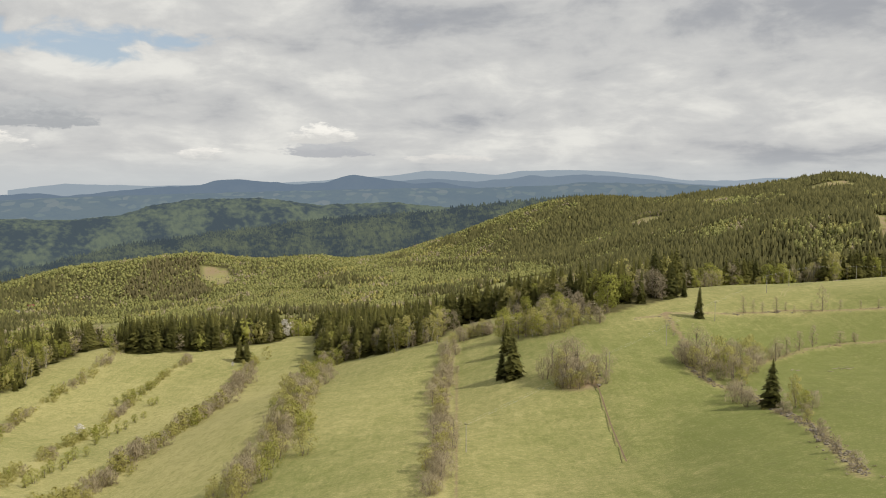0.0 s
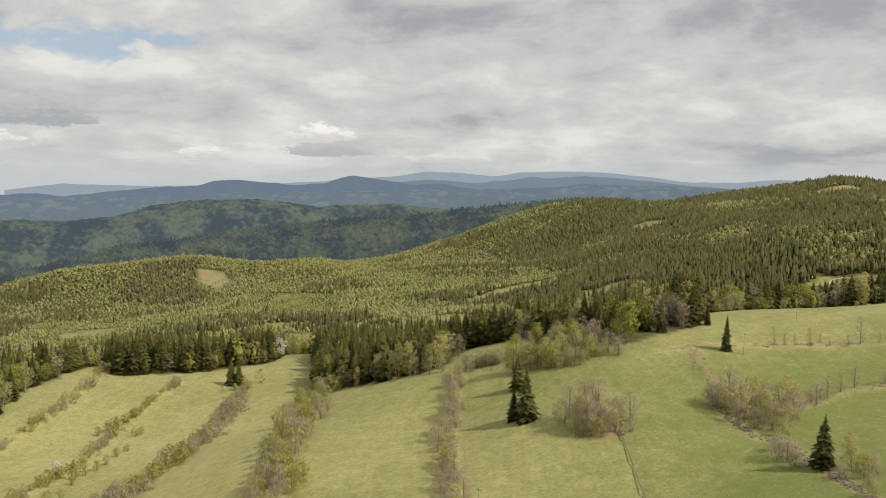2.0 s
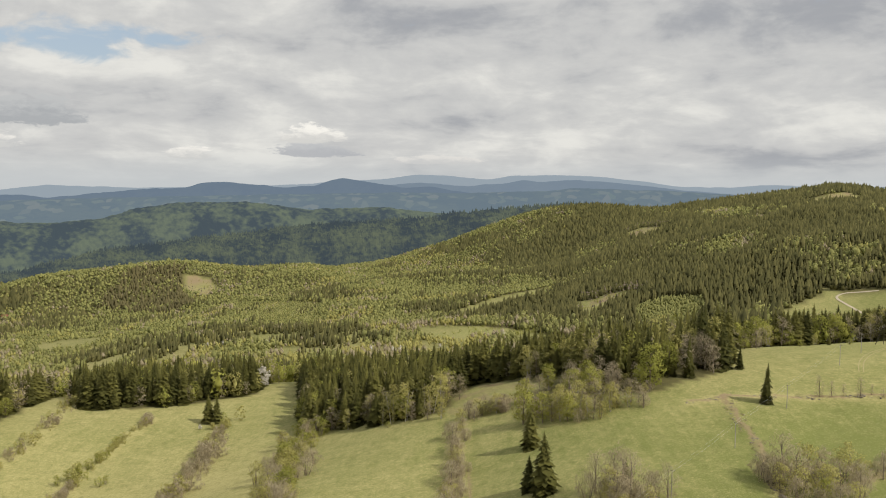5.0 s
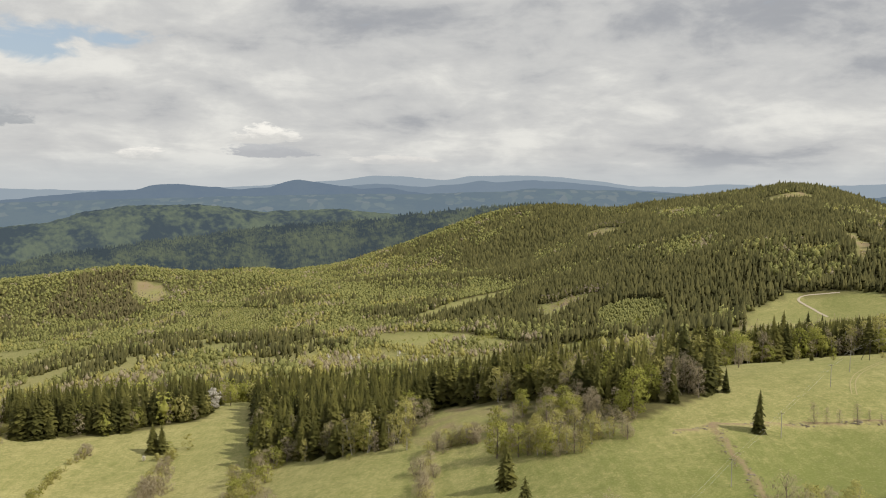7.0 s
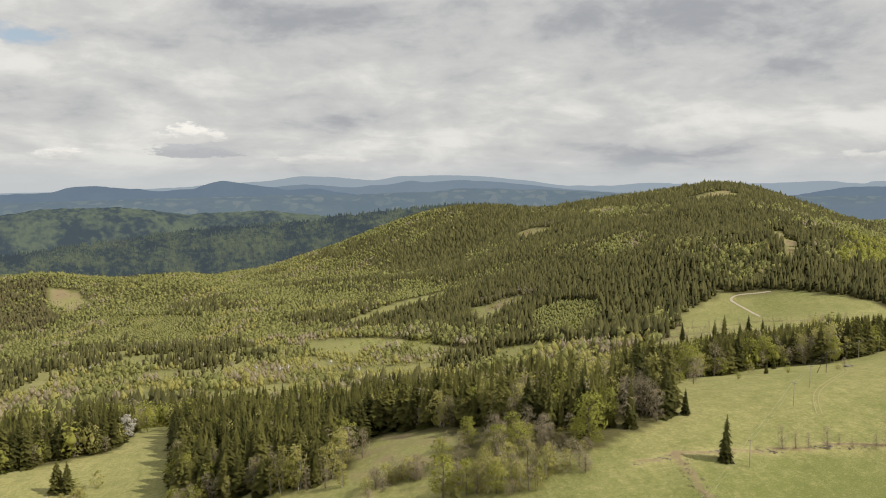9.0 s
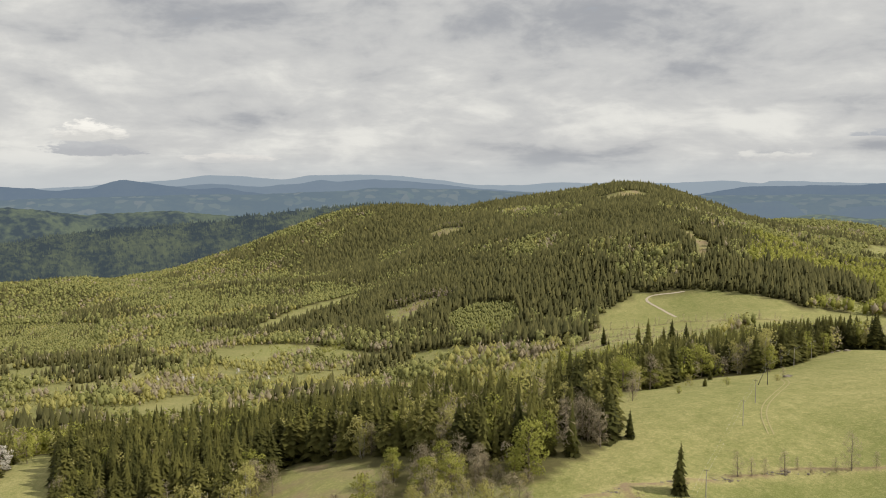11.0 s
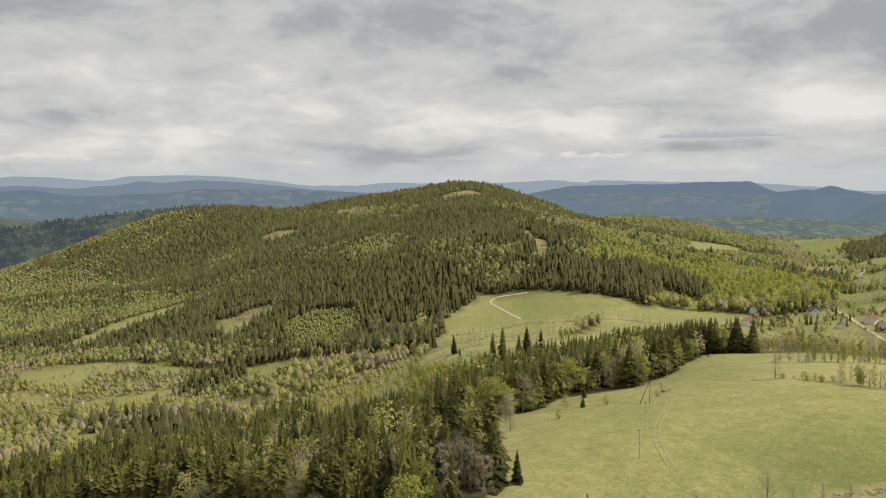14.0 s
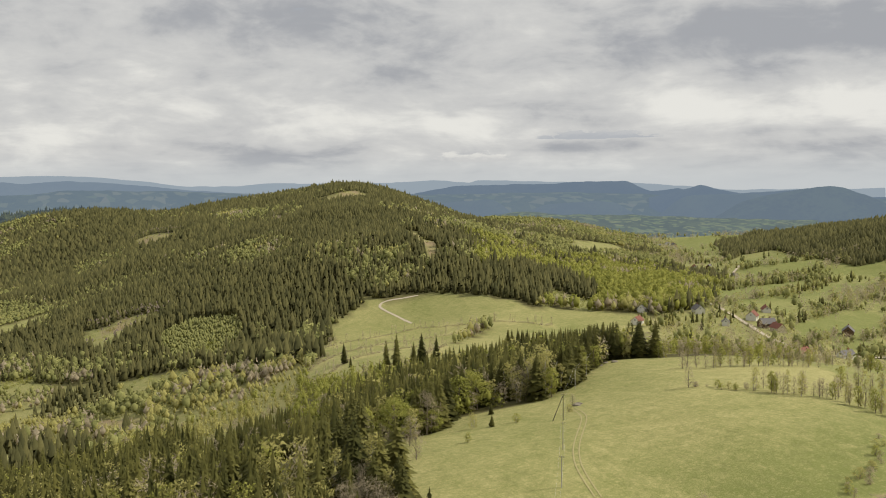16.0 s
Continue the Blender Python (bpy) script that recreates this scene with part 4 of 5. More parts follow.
# the grove in front of the wood
for kind, x, y, h, w in (("fresh", 29, 405, 15, 17), ("fresh", 36, 400, 13, 15), ("pale", 43, 396, 14, 16), ("pale", 50, 402, 13, 15), ("bare", 56, 399, 13, 14), ("bare", 48, 410, 14, 15), ("bare", 64, 396, 11, 14),
                         ("bare", 70, 398, 10, 13), ("bare", 73, 391, 8, 12), ("fresh", 57, 414, 12, 12), ("bare", 64, 412, 12, 13), ("fresh", 80, 409, 20, 21), ("fresh", 92, 424, 15, 15), ("bare", 100, 428, 17, 17), ("bare", 108, 428, 15, 15),
                         ("pale", 114, 430, 15, 12), ("bare", 38, 425, 12, 12), ("fresh", 160, 507, 17, 21), ("bare", 157, 492, 11, 11), ("pale", 165, 503, 12, 13), ("fresh", 176, 508, 9, 13), ("fresh", 238, 512, 13, 14),
                         ("pale", 228, 522, 14, 14), ("fresh", 296, 548, 12, 12), ("pale", 20, 428, 9, 14), ("pale", 12, 432, 8, 13), ("bare", 16, 434, 8, 13), ("pale", -3, 444, 10, 10), ("bare", -9, 447, 9, 9), ("bare", -16, 453, 10, 9), ("pale", -30, 464, 12, 10), ("pale", -48, 478, 11, 10), ("pale", -10, 458, 14, 13), ("bare", -20, 464, 10, 13),
                         ("bare", -52, 486, 10, 14), ("bare", -64, 500, 12, 14), ("pale", 185, 494, 6, 7), ("fresh", 145, 482, 5, 10), ("bare", 226, 486, 5, 5), ("bare", 6, 470, 13, 12), ("bare", 60, 440, 15, 14)):
    plant(kind, x + 0.0, y + 0.0, h, w, "trees at the edge of the wood")
for x, y in [(prng.uniform(18, 84), prng.uniform(384, 442)) for _ in range(120)]:
    if inside([(20, 427), (30, 403), (45, 391), (75, 384), (84, 400), (80, 418), (60, 438), (42, 440), (33, 432)], x, y):
        k = prng.choice(("bare", "brown_shrub", "pale", "fresh", "bare", "brown_shrub", "pale_shrub"))
        h = prng.uniform(7, 12) if "shrub" not in k else prng.uniform(4, 7)
        plant(k, x, y, h, h * 1.15, "trees at the edge of the wood")
for i in range(14):
    x, y = prng.uniform(8, 24), prng.uniform(424, 436)
    h = prng.uniform(5, 8)
    plant(prng.choice(("pale_shrub", "brown_shrub", "bare")), x, y, h, h * 1.3, "trees at the edge of the wood")
for kind, x, y, h, w in (("fresh", 169, 524, 15, 18), ("bare", 146, 470, 10, 9), ("bare", 153, 504, 9, 9), ("spruce", 189, 488, 4.5, 5), ("green_shrub", 168, 473, 3.5, 4.5), ("pale_shrub", 218, 479, 3, 4.5), ("green_shrub", 198, 485, 3.5, 5), ("green_shrub", 134, 475, 3, 7)):
    plant(kind, x, y, h, w, "trees at the edge of the wood")
# clump round the stones in the middle of the meadow
for kind, x, y, h in (("brown_shrub", 40, 324, 8), ("brown_shrub", 44, 318, 10), ("brown_shrub", 41, 316, 7), ("bare", 43, 326, 15), ("bare", 47, 322, 15), ("pale", 41, 321, 12), ("bare", 42, 319, 13), ("bare", 46, 329, 13), ("pale_shrub", 43, 314, 7), ("brown_shrub", 48, 316, 8), ("pale_shrub", 39, 318, 6),
                      ("pale_shrub", 46, 312, 6), ("brown_shrub", 52, 321, 8), ("brown_shrub", 55, 326, 7), ("bare", 58, 322, 10), ("pale_shrub", 51, 316, 7), ("brown_shrub", 36, 330, 8), ("bare", 39, 334, 12), ("brown_shrub", 56, 313, 5)):
    plant(kind, x + 4, y - 5, h * 1.15, h * 1.25, "thicket round the stones")
# thicket and hedge on the eastern meadow
for kind, x, y, h, w in (("bare", 99, 325, 15, 18), ("bare", 101, 319, 13, 15), ("brown_shrub", 95, 321, 10, 14), ("pale", 106, 309, 11, 11), ("pale_shrub", 106, 313, 10, 14), ("brown_shrub", 104, 299, 10, 13), ("brown_shrub", 93, 322, 8, 10), ("brown_shrub", 97, 320, 8, 10), ("brown_shrub", 93, 326, 8, 10), ("pale_shrub", 95, 316, 9, 11),
                         ("pale_shrub", 99, 313, 9, 11), ("brown_shrub", 96, 308, 8, 10), ("brown_shrub", 103, 318, 8, 10), ("green_shrub", 104, 307, 8, 9), ("brown_shrub", 108, 322, 7, 9), ("brown_shrub", 100, 302, 7, 9),
                         ("pale_shrub", 105, 293, 6, 8), ("brown_shrub", 98, 279, 6, 8), ("brown_shrub", 99, 270, 5, 8), ("brown_shrub", 96, 263, 5, 8), ("pale_shrub", 107, 252, 8, 9), ("green_shrub", 106, 244, 7, 8),
                         ("brown_shrub", 101, 246, 4, 7), ("brown_shrub", 103, 236, 4, 6), ("pale_shrub", 100, 228, 4, 5), ("brown_shrub", 98, 215, 4, 5), ("brown_shrub", 94, 205, 4, 5), ("brown_shrub", 90, 190, 4, 5), ("brown_shrub", 86, 172, 4, 5),
                         ("bare", 135, 329, 9, 8), ("bare", 149, 338, 10, 8), ("bare", 160, 338, 6, 9), ("brown_shrub", 112, 321, 5, 6), ("brown_shrub", 120, 322, 4, 6), ("brown_shrub", 128, 326, 5, 6), ("brown_shrub", 166, 338, 4, 5),
                         ("brown_shrub", 112, 315, 10, 14), ("pale_shrub", 117, 324, 10, 13), ("pale", 121, 331, 10, 10), ("pale_shrub", 110, 304, 8, 10), ("brown_shrub", 115, 310, 8, 11), ("brown_shrub", 119, 318, 8, 11), ("pale_shrub", 123, 325, 7, 10), ("pale_shrub", 108, 328, 10, 14), ("brown_shrub", 113, 330, 8, 11),
                         ("bare", 96, 268, 8, 9), ("brown_shrub", 95, 272, 7, 10), ("brown_shrub", 105, 263, 6, 9), ("pale", 108, 256, 10, 9), ("brown_shrub", 110, 248, 6, 8), ("bare", 128, 322, 10, 10), ("brown_shrub", 132, 328, 6, 9), ("bare", 142, 334, 9, 9)):
    plant(kind, x, y, h, w, "thicket on the eastern meadow")
for x, h in ((139, 9), (143, 7), (147, 6), (153, 8), (157, 5), (160, 4), (171, 13), (167, 5), (178, 6), (186, 5), (192, 5), (210, 5), (222, 4)):
    plant("bare", x, float(np.interp(x, [p[0] for p in BANK_B], [p[1] for p in BANK_B])) + prng.uniform(-1, 1), h, h * .75, "small trees along the stone bank")

# hedges between the strips
for line, step, wob, mixk, hh, group in (
        (HEDGE_D, 2.2, 4.2, ("green_shrub", "pale_shrub", "brown_shrub", "pale_shrub", "brown_shrub"), (5.5, 10.5), "broad hedge of young trees"),
        (HEDGE_E, 2.7, 2.0, ("brown_shrub", "pale_shrub", "brown_shrub", "bare"), (3.5, 8.5), "hedge beside the farm track")):
    for x, y in points(line, step, prng, wob):
        h = prng.uniform(*hh)
        plant(prng.choice(mixk), x, y, h, h * prng.uniform(1.1, 1.5), group)
for x, y, h in ((-183, 467, 5.5), (-180, 472, 6), (-177, 478, 6), (-175, 485, 5.5), (-173, 491, 5), (-162, 463, 5), (-160, 466, 4.5), (-165, 397, 5), (-163, 404, 5.5), (-161, 412, 5.5), (-160, 420, 5), (-160, 432, 5), (-158, 440, 4), (-27, 455, 3), (-153, 304, 5.5), (-154, 312, 6), (-155, 322, 5), (-156, 330, 6), (-155, 338, 5), (-158, 350, 5.5), (-159, 358, 6), (-157, 366, 5), (-162, 388, 5)):
    plant("green_shrub", x, y, h, h * 1.2, "young bushes on the western strips")
plant("bloom", -178, 408, 6, 7.5, label="low wild cherry bush in white blossom by a hedge")
plant("bloom", -133, 530, 3, 3.5, label="small white blossoming bush under the spruces")

# ---------------------------------------------------------------- woods


def keep_seen(x, y, top):
    """Leaves out trees that no open view over the meadow reaches, behind the hills."""
    seen = np.zeros(len(x), bool)
    for ex, ey, ez in ((0, 20, 88), (-8, 130, 106), (8, 240, 109)):
        tz = height(x, y) + top
        clear = np.ones(len(x), bool)
        for f in np.linspace(.12, .97, 34):
            qx, qy = ex + (x - ex) * f, ey + (y - ey) * f
            clear &= ez + (tz - ez) * f > height(qx, qy)
        seen |= clear
    return seen


rng = np.random.RandomState(7)
trnd = random.Random(3)
T_INNER = [spruce_arrays(trnd, 9, 7, s, bare=.25, ridge=False, thin=.85) for s in (.25, .28, .23, .27)]
T_SPRUCE = [spruce_arrays(trnd, 19, 9, s, bare=b, ridge=False, thin=.62) for s, b in ((.25, .05), (.28, .08), (.23, .10), (.27, .03))]
T_FAR_SPRUCE = [rings_spruce(trnd, 2, 4, s) for s in (.18, .21, .16, .19, .17)]
T_CONE = [rings_spruce(trnd, 1, 4, s) for s in (.19, .22, .17, .20)]
T_TIP = [(np.array([(s * q * math.cos(k * 1.257), s * q * math.sin(k * 1.257), .08 + .1 * (k % 2)) for k, q in enumerate((1.1, .85, 1.2, .9, 1.0))] + [(.01, 0, 1)], np.float32), np.array([(k, (k + 1) % 5, 5) for k in range(5)], np.int32)) for s in (.19, .22, .17, .20)]
T_YOUNG = [rings_spruce(trnd, 2, 5, .30), rings_spruce(trnd, 2, 5, .25)]


def leaf_template(count, size, clumps, wide, low, slender=1.0, up=0.0):
    cs, rs = crown_shape(trnd, clumps, wide, low, .92)
    return sprays(trnd, cs, rs, count, size, slender=slender, up=up)


T_BARE = [leaf_template(150, .085, 16, .24, .15, .28, .8) for i in range(3)]
def octa(arrays, wide, low, high):
    q = [trnd.uniform(.8, 1.2) * wide for _ in range(4)]
    v = np.array([(q[0], 0, .5), (0, q[1], .46), (-q[2], 0, .55), (0, -q[3], .48), (0, 0, high), (0, 0, low)], np.float32)
    f = np.array([(0, 1, 4), (1, 2, 4), (2, 3, 4), (3, 0, 4), (1, 0, 5), (2, 1, 5), (3, 2, 5), (0, 3, 5)], np.int32)
    return np.concatenate([arrays[0], v]), np.concatenate([arrays[1], f + len(arrays[0])])


T_NEAR_LEAF = [octa(leaf_template(300, .040, 20, .29, .12), .08, .30, .74) for i in range(5)]
T_LEAF = [octa(leaf_template(90, .075, 16, .29, .12), .12, .28, .78) for i in range(4)]
T_HILL_LEAF = [octa(leaf_template(6, .22, 6, w, .16), w * .72, .16, .88) for w in (.30, .36, .33, .40, .28)]
T_FAR_LEAF = [cored(trnd, leaf_template(15, .17, 12, w, .14), w * .62, .18, .84, 0) for w in (.28, .36, .32, .40, .30, .34)]
T_HAZY = [octa(leaf_template(14, .17, 10, .31, .16, .5, .6), .21, .16, .82) for i in range(5)]
T_TWIG = [leaf_template(44, .16, 14, .29, .10, .24, 1.5) for i in range(5)]
T_SHRUB = [leaf_template(90, .13, 8, .50, .12, .5, .5) for i in range(3)]
T_STEM = [(np.array([(.004 * math.cos(k * 2.1), .004 * math.sin(k * 2.1), 0) for k in range(3)] + [(.003 * math.cos(k * 2.1), .003 * math.sin(k * 2.1), .8) for k in range(3)] + [(.10, 0, .78), (-.05, .09, .84), (-.05, -.09, .8), (0, 0, 1)], np.float32),
           np.array([(0, 1, 4), (0, 4, 3), (1, 2, 5), (1, 5, 4), (2, 0, 3), (2, 3, 5), (6, 7, 9), (7, 8, 9), (8, 6, 9)], np.int32))]

# places for trees, thinner with distance
px, py, gap = [], [], []
for d0, d1, g in ((380, 700, 5.2), (700, 1000, 6.4), (1000, 1500, 6.2), (1500, 2200, 6.9), (2200, 3150, 8.6)):
    half = d1
    n = int(2 * half / g)
    u = (np.arange(n) - n / 2) * g
    X, Y = np.meshgrid(u, (np.arange(int(d1 / g)) + .5) * g)
    X, Y = X + rng.uniform(-.48, .48, X.shape) * g, Y + rng.uniform(-.48, .48, X.shape) * g
    D, A = np.hypot(X, Y), np.degrees(np.arctan2(X, Y))
    ok = (D > d0) & (D <= d1) & (A > -33) & (A < 60)
    px.append(X[ok]), py.append(Y[ok]), gap.append(np.full(ok.sum(), g))
px, py, gap = map(np.concatenate, (px, py, gap))
dist, bear = np.hypot(px, py), np.degrees(np.arctan2(px, py))
in_wood = np.zeros(len(px), bool)
for poly in (WOOD_WEST, WOOD_MID, WOOD_EAST, WOOD_BELT):
    in_wood |= inside(poly, px, py)
open_land = inside(MEADOW, px, py) | inside(FIELD, px, py) | inside(BACK_MEADOW, px, py) | inside(LANE_VERGE, px, py) | inside(BACK_PASTURE, px, py) | inside(BROWN_GLADE, px, py) | (along(POLES + [(420, 660)], px, py) < 5) | (along(FIELD_TRACK, px, py) < 8)
for poly in CLEARINGS + FELLED + [PLANTATION]:
    open_land |= inside(poly, px, py)
village = valley_side(px, py) & ~in_wood
n1, n2, n3 = vnoise(px, py, 120, 11), vnoise(px, py, 45, 12), vnoise(px, py, 260, 13)
dark_hill = inside(DARK_HILL, px, py)
village &= ~dark_hill
sparse = village
keep = (in_wood | ((dist > 560) & ~open_land & ~sparse)) & ~(open_land & ~in_wood)
for x, y, r in ((160, 507, 9), (80, 409, 9), (100, 428, 7), (157, 494, 7), (165, 503, 6), (-117, 618, 7), (238, 512, 6), (-3, 444, 4), (-30, 464, 4), (-48, 478, 4), (169, 524, 9), (165, 516, 7), (153, 504, 7)):
    keep &= np.hypot(px - x, py - y) > r
keep &= ~((dist < 980) & (bear > 16) & ~in_wood & ~village & (rng.rand(len(px)) < .45))
keep &= ~(inside(VALLEY_FLOOR, px, py) & ~in_wood & ((rng.rand(len(px)) < .34) | (vnoise(px, py, 50, 14) < .30)))        # small glades in the valley
px, py, gap, dist, bear, n1, n2, n3, in_wood, village = (q[keep] for q in (px, py, gap, dist, bear, n1, n2, n3, in_wood, village))
seen = keep_seen(px, py, 16.0)
px, py, gap, dist, bear, n1, n2, n3, in_wood, village = (q[seen] for q in (px, py, gap, dist, bear, n1, n2, n3, in_wood, village))

# share of spruce by place
west = inside(WOOD_WEST, px, py)
p_spruce = np.where(in_wood, np.where(bear < -11, .90, .78) + (n2 - .5) * .5, .0)
p_spruce = np.where(west, .45, p_spruce)
rim = along([(-95, 640), (-84, 575), (-75, 508), (-64, 491), (-42, 474), (-22, 457), (-9, 450), (0, 466)], px, py)
p_spruce = np.where(in_wood & (rim < 14), p_spruce - .22, p_spruce)
floor_v = ~in_wood & inside(VALLEY_FLOOR, px, py)
wild = ~in_wood & ~floor_v
ease = lambda q, a, b: np.clip((q - a) / (b - a), 0, 1)
share = .26 + .66 * ease(bear, -3, 15)                                  # spruce on the hill, beech on the western slope
share = share - .22 * ease(dist, 2000, 2400) * ease(bear, 14, 20)       # thinner round the summit
share = share - .76 * ease(bear, 28, 33)                                # beech on the valley flank
share = share - .10 * (bear < -3)
p_spruce = np.where(wild, share + (n1 - .5) * .9 + (n2 - .5) * .6 + (n3 - .5) * .7, p_spruce)
p_spruce = np.where(floor_v, .10 + np.clip((n1 - .64) * 4, 0, .6), p_spruce)
for poly in SPRUCE_GROUPS + [DARK_HILL]:
    p_spruce = np.where(inside(poly, px, py), .93, p_spruce)
pine_land = inside(PINE_STAND, px, py)
p_spruce = np.where(pine_land, .62 + (n2 - .5) * .4, p_spruce)
scrub = np.zeros(len(px), bool)
for poly in SCRUB:
    scrub |= inside(poly, px, py)
p_spruce = np.where(scrub, .10 + (n2 > .7) * .5, p_spruce)
p_spruce = np.where(village | (~in_wood & (bear > 16) & (dist < np.where(bear > 22, 1090, 1000))), .06, p_spruce)
roll = np.where(in_wood, rng.rand(len(px)), .5 + (rng.rand(len(px)) - .5) * .55)
spruce = roll < p_spruce
grove = vnoise(px, py, 55, 15)
second = rng.rand(len(px))
second = np.where(in_wood, second, np.clip(.5 + (grove - .5) * 1.1 + (second - .5) * .5, 0, 1))
p_fresh = np.where(in_wood, .42, np.where(floor_v, .34 + .40 * ease(dist, 1250, 1700), .80))
p_fresh = np.clip(p_fresh + np.where(in_wood, (n2 - .5) * .8, 0), 0, 1)
fresh = ~spruce & (second < p_fresh)
bare = ~spruce & ~fresh
pine = spruce & pine_land

tall = np.where(spruce, rng.normal(20, 4.2, len(px)), rng.normal(15.5, 3.0, len(px)))
tall = np.where(in_wood, tall * .93, np.where(dist > 1150, tall * np.where(dist > 1500, .62, .70) * rng.uniform(.8, 1.25, len(px)), tall))
belt = inside(WOOD_BELT, px, py)
tall = np.where(belt, tall * 1.08, tall)
back = ~in_wood & (bear > 11) & (dist < 1000)
tall = np.where(back, tall * .6, tall)
tall = np.where(floor_v, tall * .80 * rng.uniform(.65, 1.35, len(px)), tall)
tall = np.where(village, rng.normal(8.5, 2.0, len(px)), tall)
tall = np.where(scrub, tall * .40, tall)
tall = np.clip(tall, 5, np.where(belt, 20.5, np.where(in_wood, 25, 28)))
spread = np.where(spruce, np.where(dist < 900, tall * .88, np.where(dist < 1500, tall * 1.2, tall * 1.35)), tall * np.where(scrub, 1.5, 1.1)) * np.clip(gap / 6.8, .95, 1.3)

# trees at the front of the near woods stand on their own
front = np.zeros(len(px), bool)
for edge in ([(-253, 500), (-253, 536), (-247, 561), (-252, 620)], [(-211, 567), (-165, 571), (-131, 587), (-118, 590), (-115, 640)], [(-95, 640), (-84, 575), (-75, 508), (-64, 491), (-42, 474), (-22, 457), (-9, 450), (0, 466), (18, 512), (36, 474), (62, 440)],
             [(112, 420), (119, 430), (130, 465), (152, 506)], [(150, 503), (170, 501), (196, 526), (223, 534), (233, 513), (260, 522), (294, 548), (321, 564), (343, 550)]):
    front |= along(edge, px, py) < 13
front &= in_wood
order = np.nonzero(front)[0]
count = {"spruce": 0, "leafy": 0}
own = np.zeros(len(px), bool)
for i in order:
    k = "spruce" if spruce[i] else "leafy"
    if count[k] >= (270 if k == "spruce" else 110):
        continue
    count[k] += 1
    own[i] = True
    kind = "spruce" if spruce[i] else ("fresh" if fresh[i] else ("bare" if second[i] > .75 else "pale"))
    plant(kind, float(px[i]), float(py[i]), float(tall[i]), float(tall[i]) * (1.2 if spruce[i] else 1.05), "trees at the edge of the wood")

rest = ~own
close = in_wood & (np.hypot(px - 10, py - 230) < 420)
hazy = vnoise(px, py, 40, 16) + rng.uniform(-.3, .3, len(px)) > .48
deep = np.full(len(px), 1e9)
for poly in (WOOD_WEST, WOOD_MID, WOOD_EAST, WOOD_BELT):
    deep = np.minimum(deep, np.where(inside(poly, px, py), -1.0, 0.0) + along(poly + poly[:1], px, py))
deep = (deep > 30) & (dist > 560) | (dist > 720)
for name, sel, templ, mat, label in (
        ("spruce_forest", spruce & (dist < 900) & ~deep & ~pine, T_SPRUCE, SPRUCE, "dense dark green spruce forest below the meadow"),
        ("spruce_forest", spruce & (dist < 900) & deep & ~pine, T_INNER, SPRUCE, "dense spruce forest behind the edge of the wood"),
        ("hill_spruce_forest", spruce & (dist >= 900) & (dist < 1750) & ~pine, T_FAR_SPRUCE, HAZED_SPRUCE, "dark spruce forest on the foot of the round hill"),
        ("hilltop_spruce_forest", spruce & (dist >= 1750) & (dist < 2150) & ~pine, T_CONE, HAZED_SPRUCE, "dark spruce forest covering the round hill"),
        ("hilltop_spruce_forest", spruce & (dist >= 2150) & ~pine, T_TIP, HAZED_SPRUCE, "dark spruce forest covering the summit and the far slopes"),
        ("hill_pine_forest", pine, T_FAR_SPRUCE, PINE, "brownish pine stand on the far slope"),
        ("leafy_forest", fresh & (dist < 900) & close, T_NEAR_LEAF, FRESH, "broadleaf trees in fresh yellow-green leaf among spruces"),
        ("leafy_forest", fresh & (dist < 900) & ~close, T_LEAF, FRESH, "broadleaf trees in fresh yellow-green leaf below the meadow"),
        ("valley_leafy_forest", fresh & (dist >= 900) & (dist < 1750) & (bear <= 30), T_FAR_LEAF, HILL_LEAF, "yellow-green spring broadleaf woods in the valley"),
        ("flank_leafy_forest", fresh & (dist >= 900) & (dist < 1750) & (bear > 30), T_FAR_LEAF, FRESH, "bright yellow-green beech woods on the flank of the hill"),
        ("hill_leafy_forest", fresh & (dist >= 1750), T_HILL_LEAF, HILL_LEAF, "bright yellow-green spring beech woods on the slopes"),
        ("birch_forest", bare & (dist < 900) & (second < .8) & close, T_NEAR_LEAF, PALE, "thinly leaved birches among the spruces"),
        ("birch_forest", bare & (dist < 900) & (second < .8) & ~close, T_LEAF, PALE, "thinly leaved birches on the slope below the wood"),
        ("bare_forest", bare & (dist < 900) & (second >= .8), T_BARE, BUDS, "leafless grey-brown trees among the spruces"),
        ("valley_birch_forest", bare & (dist >= 900) & hazy, T_HAZY, PALE, "pale budding birch woods in the valley"),
        ("hill_bare_forest", bare & (dist >= 900) & ~hazy, T_HAZY, BUDS, "leafless grey-brown woods on the valley floor")):
    s = sel & rest
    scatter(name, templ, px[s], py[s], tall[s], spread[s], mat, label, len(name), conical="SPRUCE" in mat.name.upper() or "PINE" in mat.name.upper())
# bare stems left standing round the felled ground, and wild cherries in bloom on the valley floor
q = np.array([p for poly in (FELLED[0], FELLED[1], FELLED[3], CLEARINGS[1]) for p in points(poly, 9, prng, 5.0)])
scatter("standing_stems", T_STEM, q[:, 0], q[:, 1], rng.uniform(13, 19, len(q)), rng.uniform(14, 20, len(q)), BARK, "bare pale stems left standing beside felled ground", 12, soft_crown=False)
q = np.array([(-330, 1290), (-310, 1300), (-240, 1270), (-90, 1230), (-60, 1225), (-50, 1235), (5, 1270), (40, 1215), (100, 1330), (230, 1090), (262, 1060), (-180, 1330), (-390, 1480)], float)
scatter("blossom_trees", T_LEAF, q[:, 0], q[:, 1], rng.uniform(8, 12, len(q)), rng.uniform(11, 15, len(q)), BLOOM, "wild cherry trees in white blossom on the valley floor", 13)

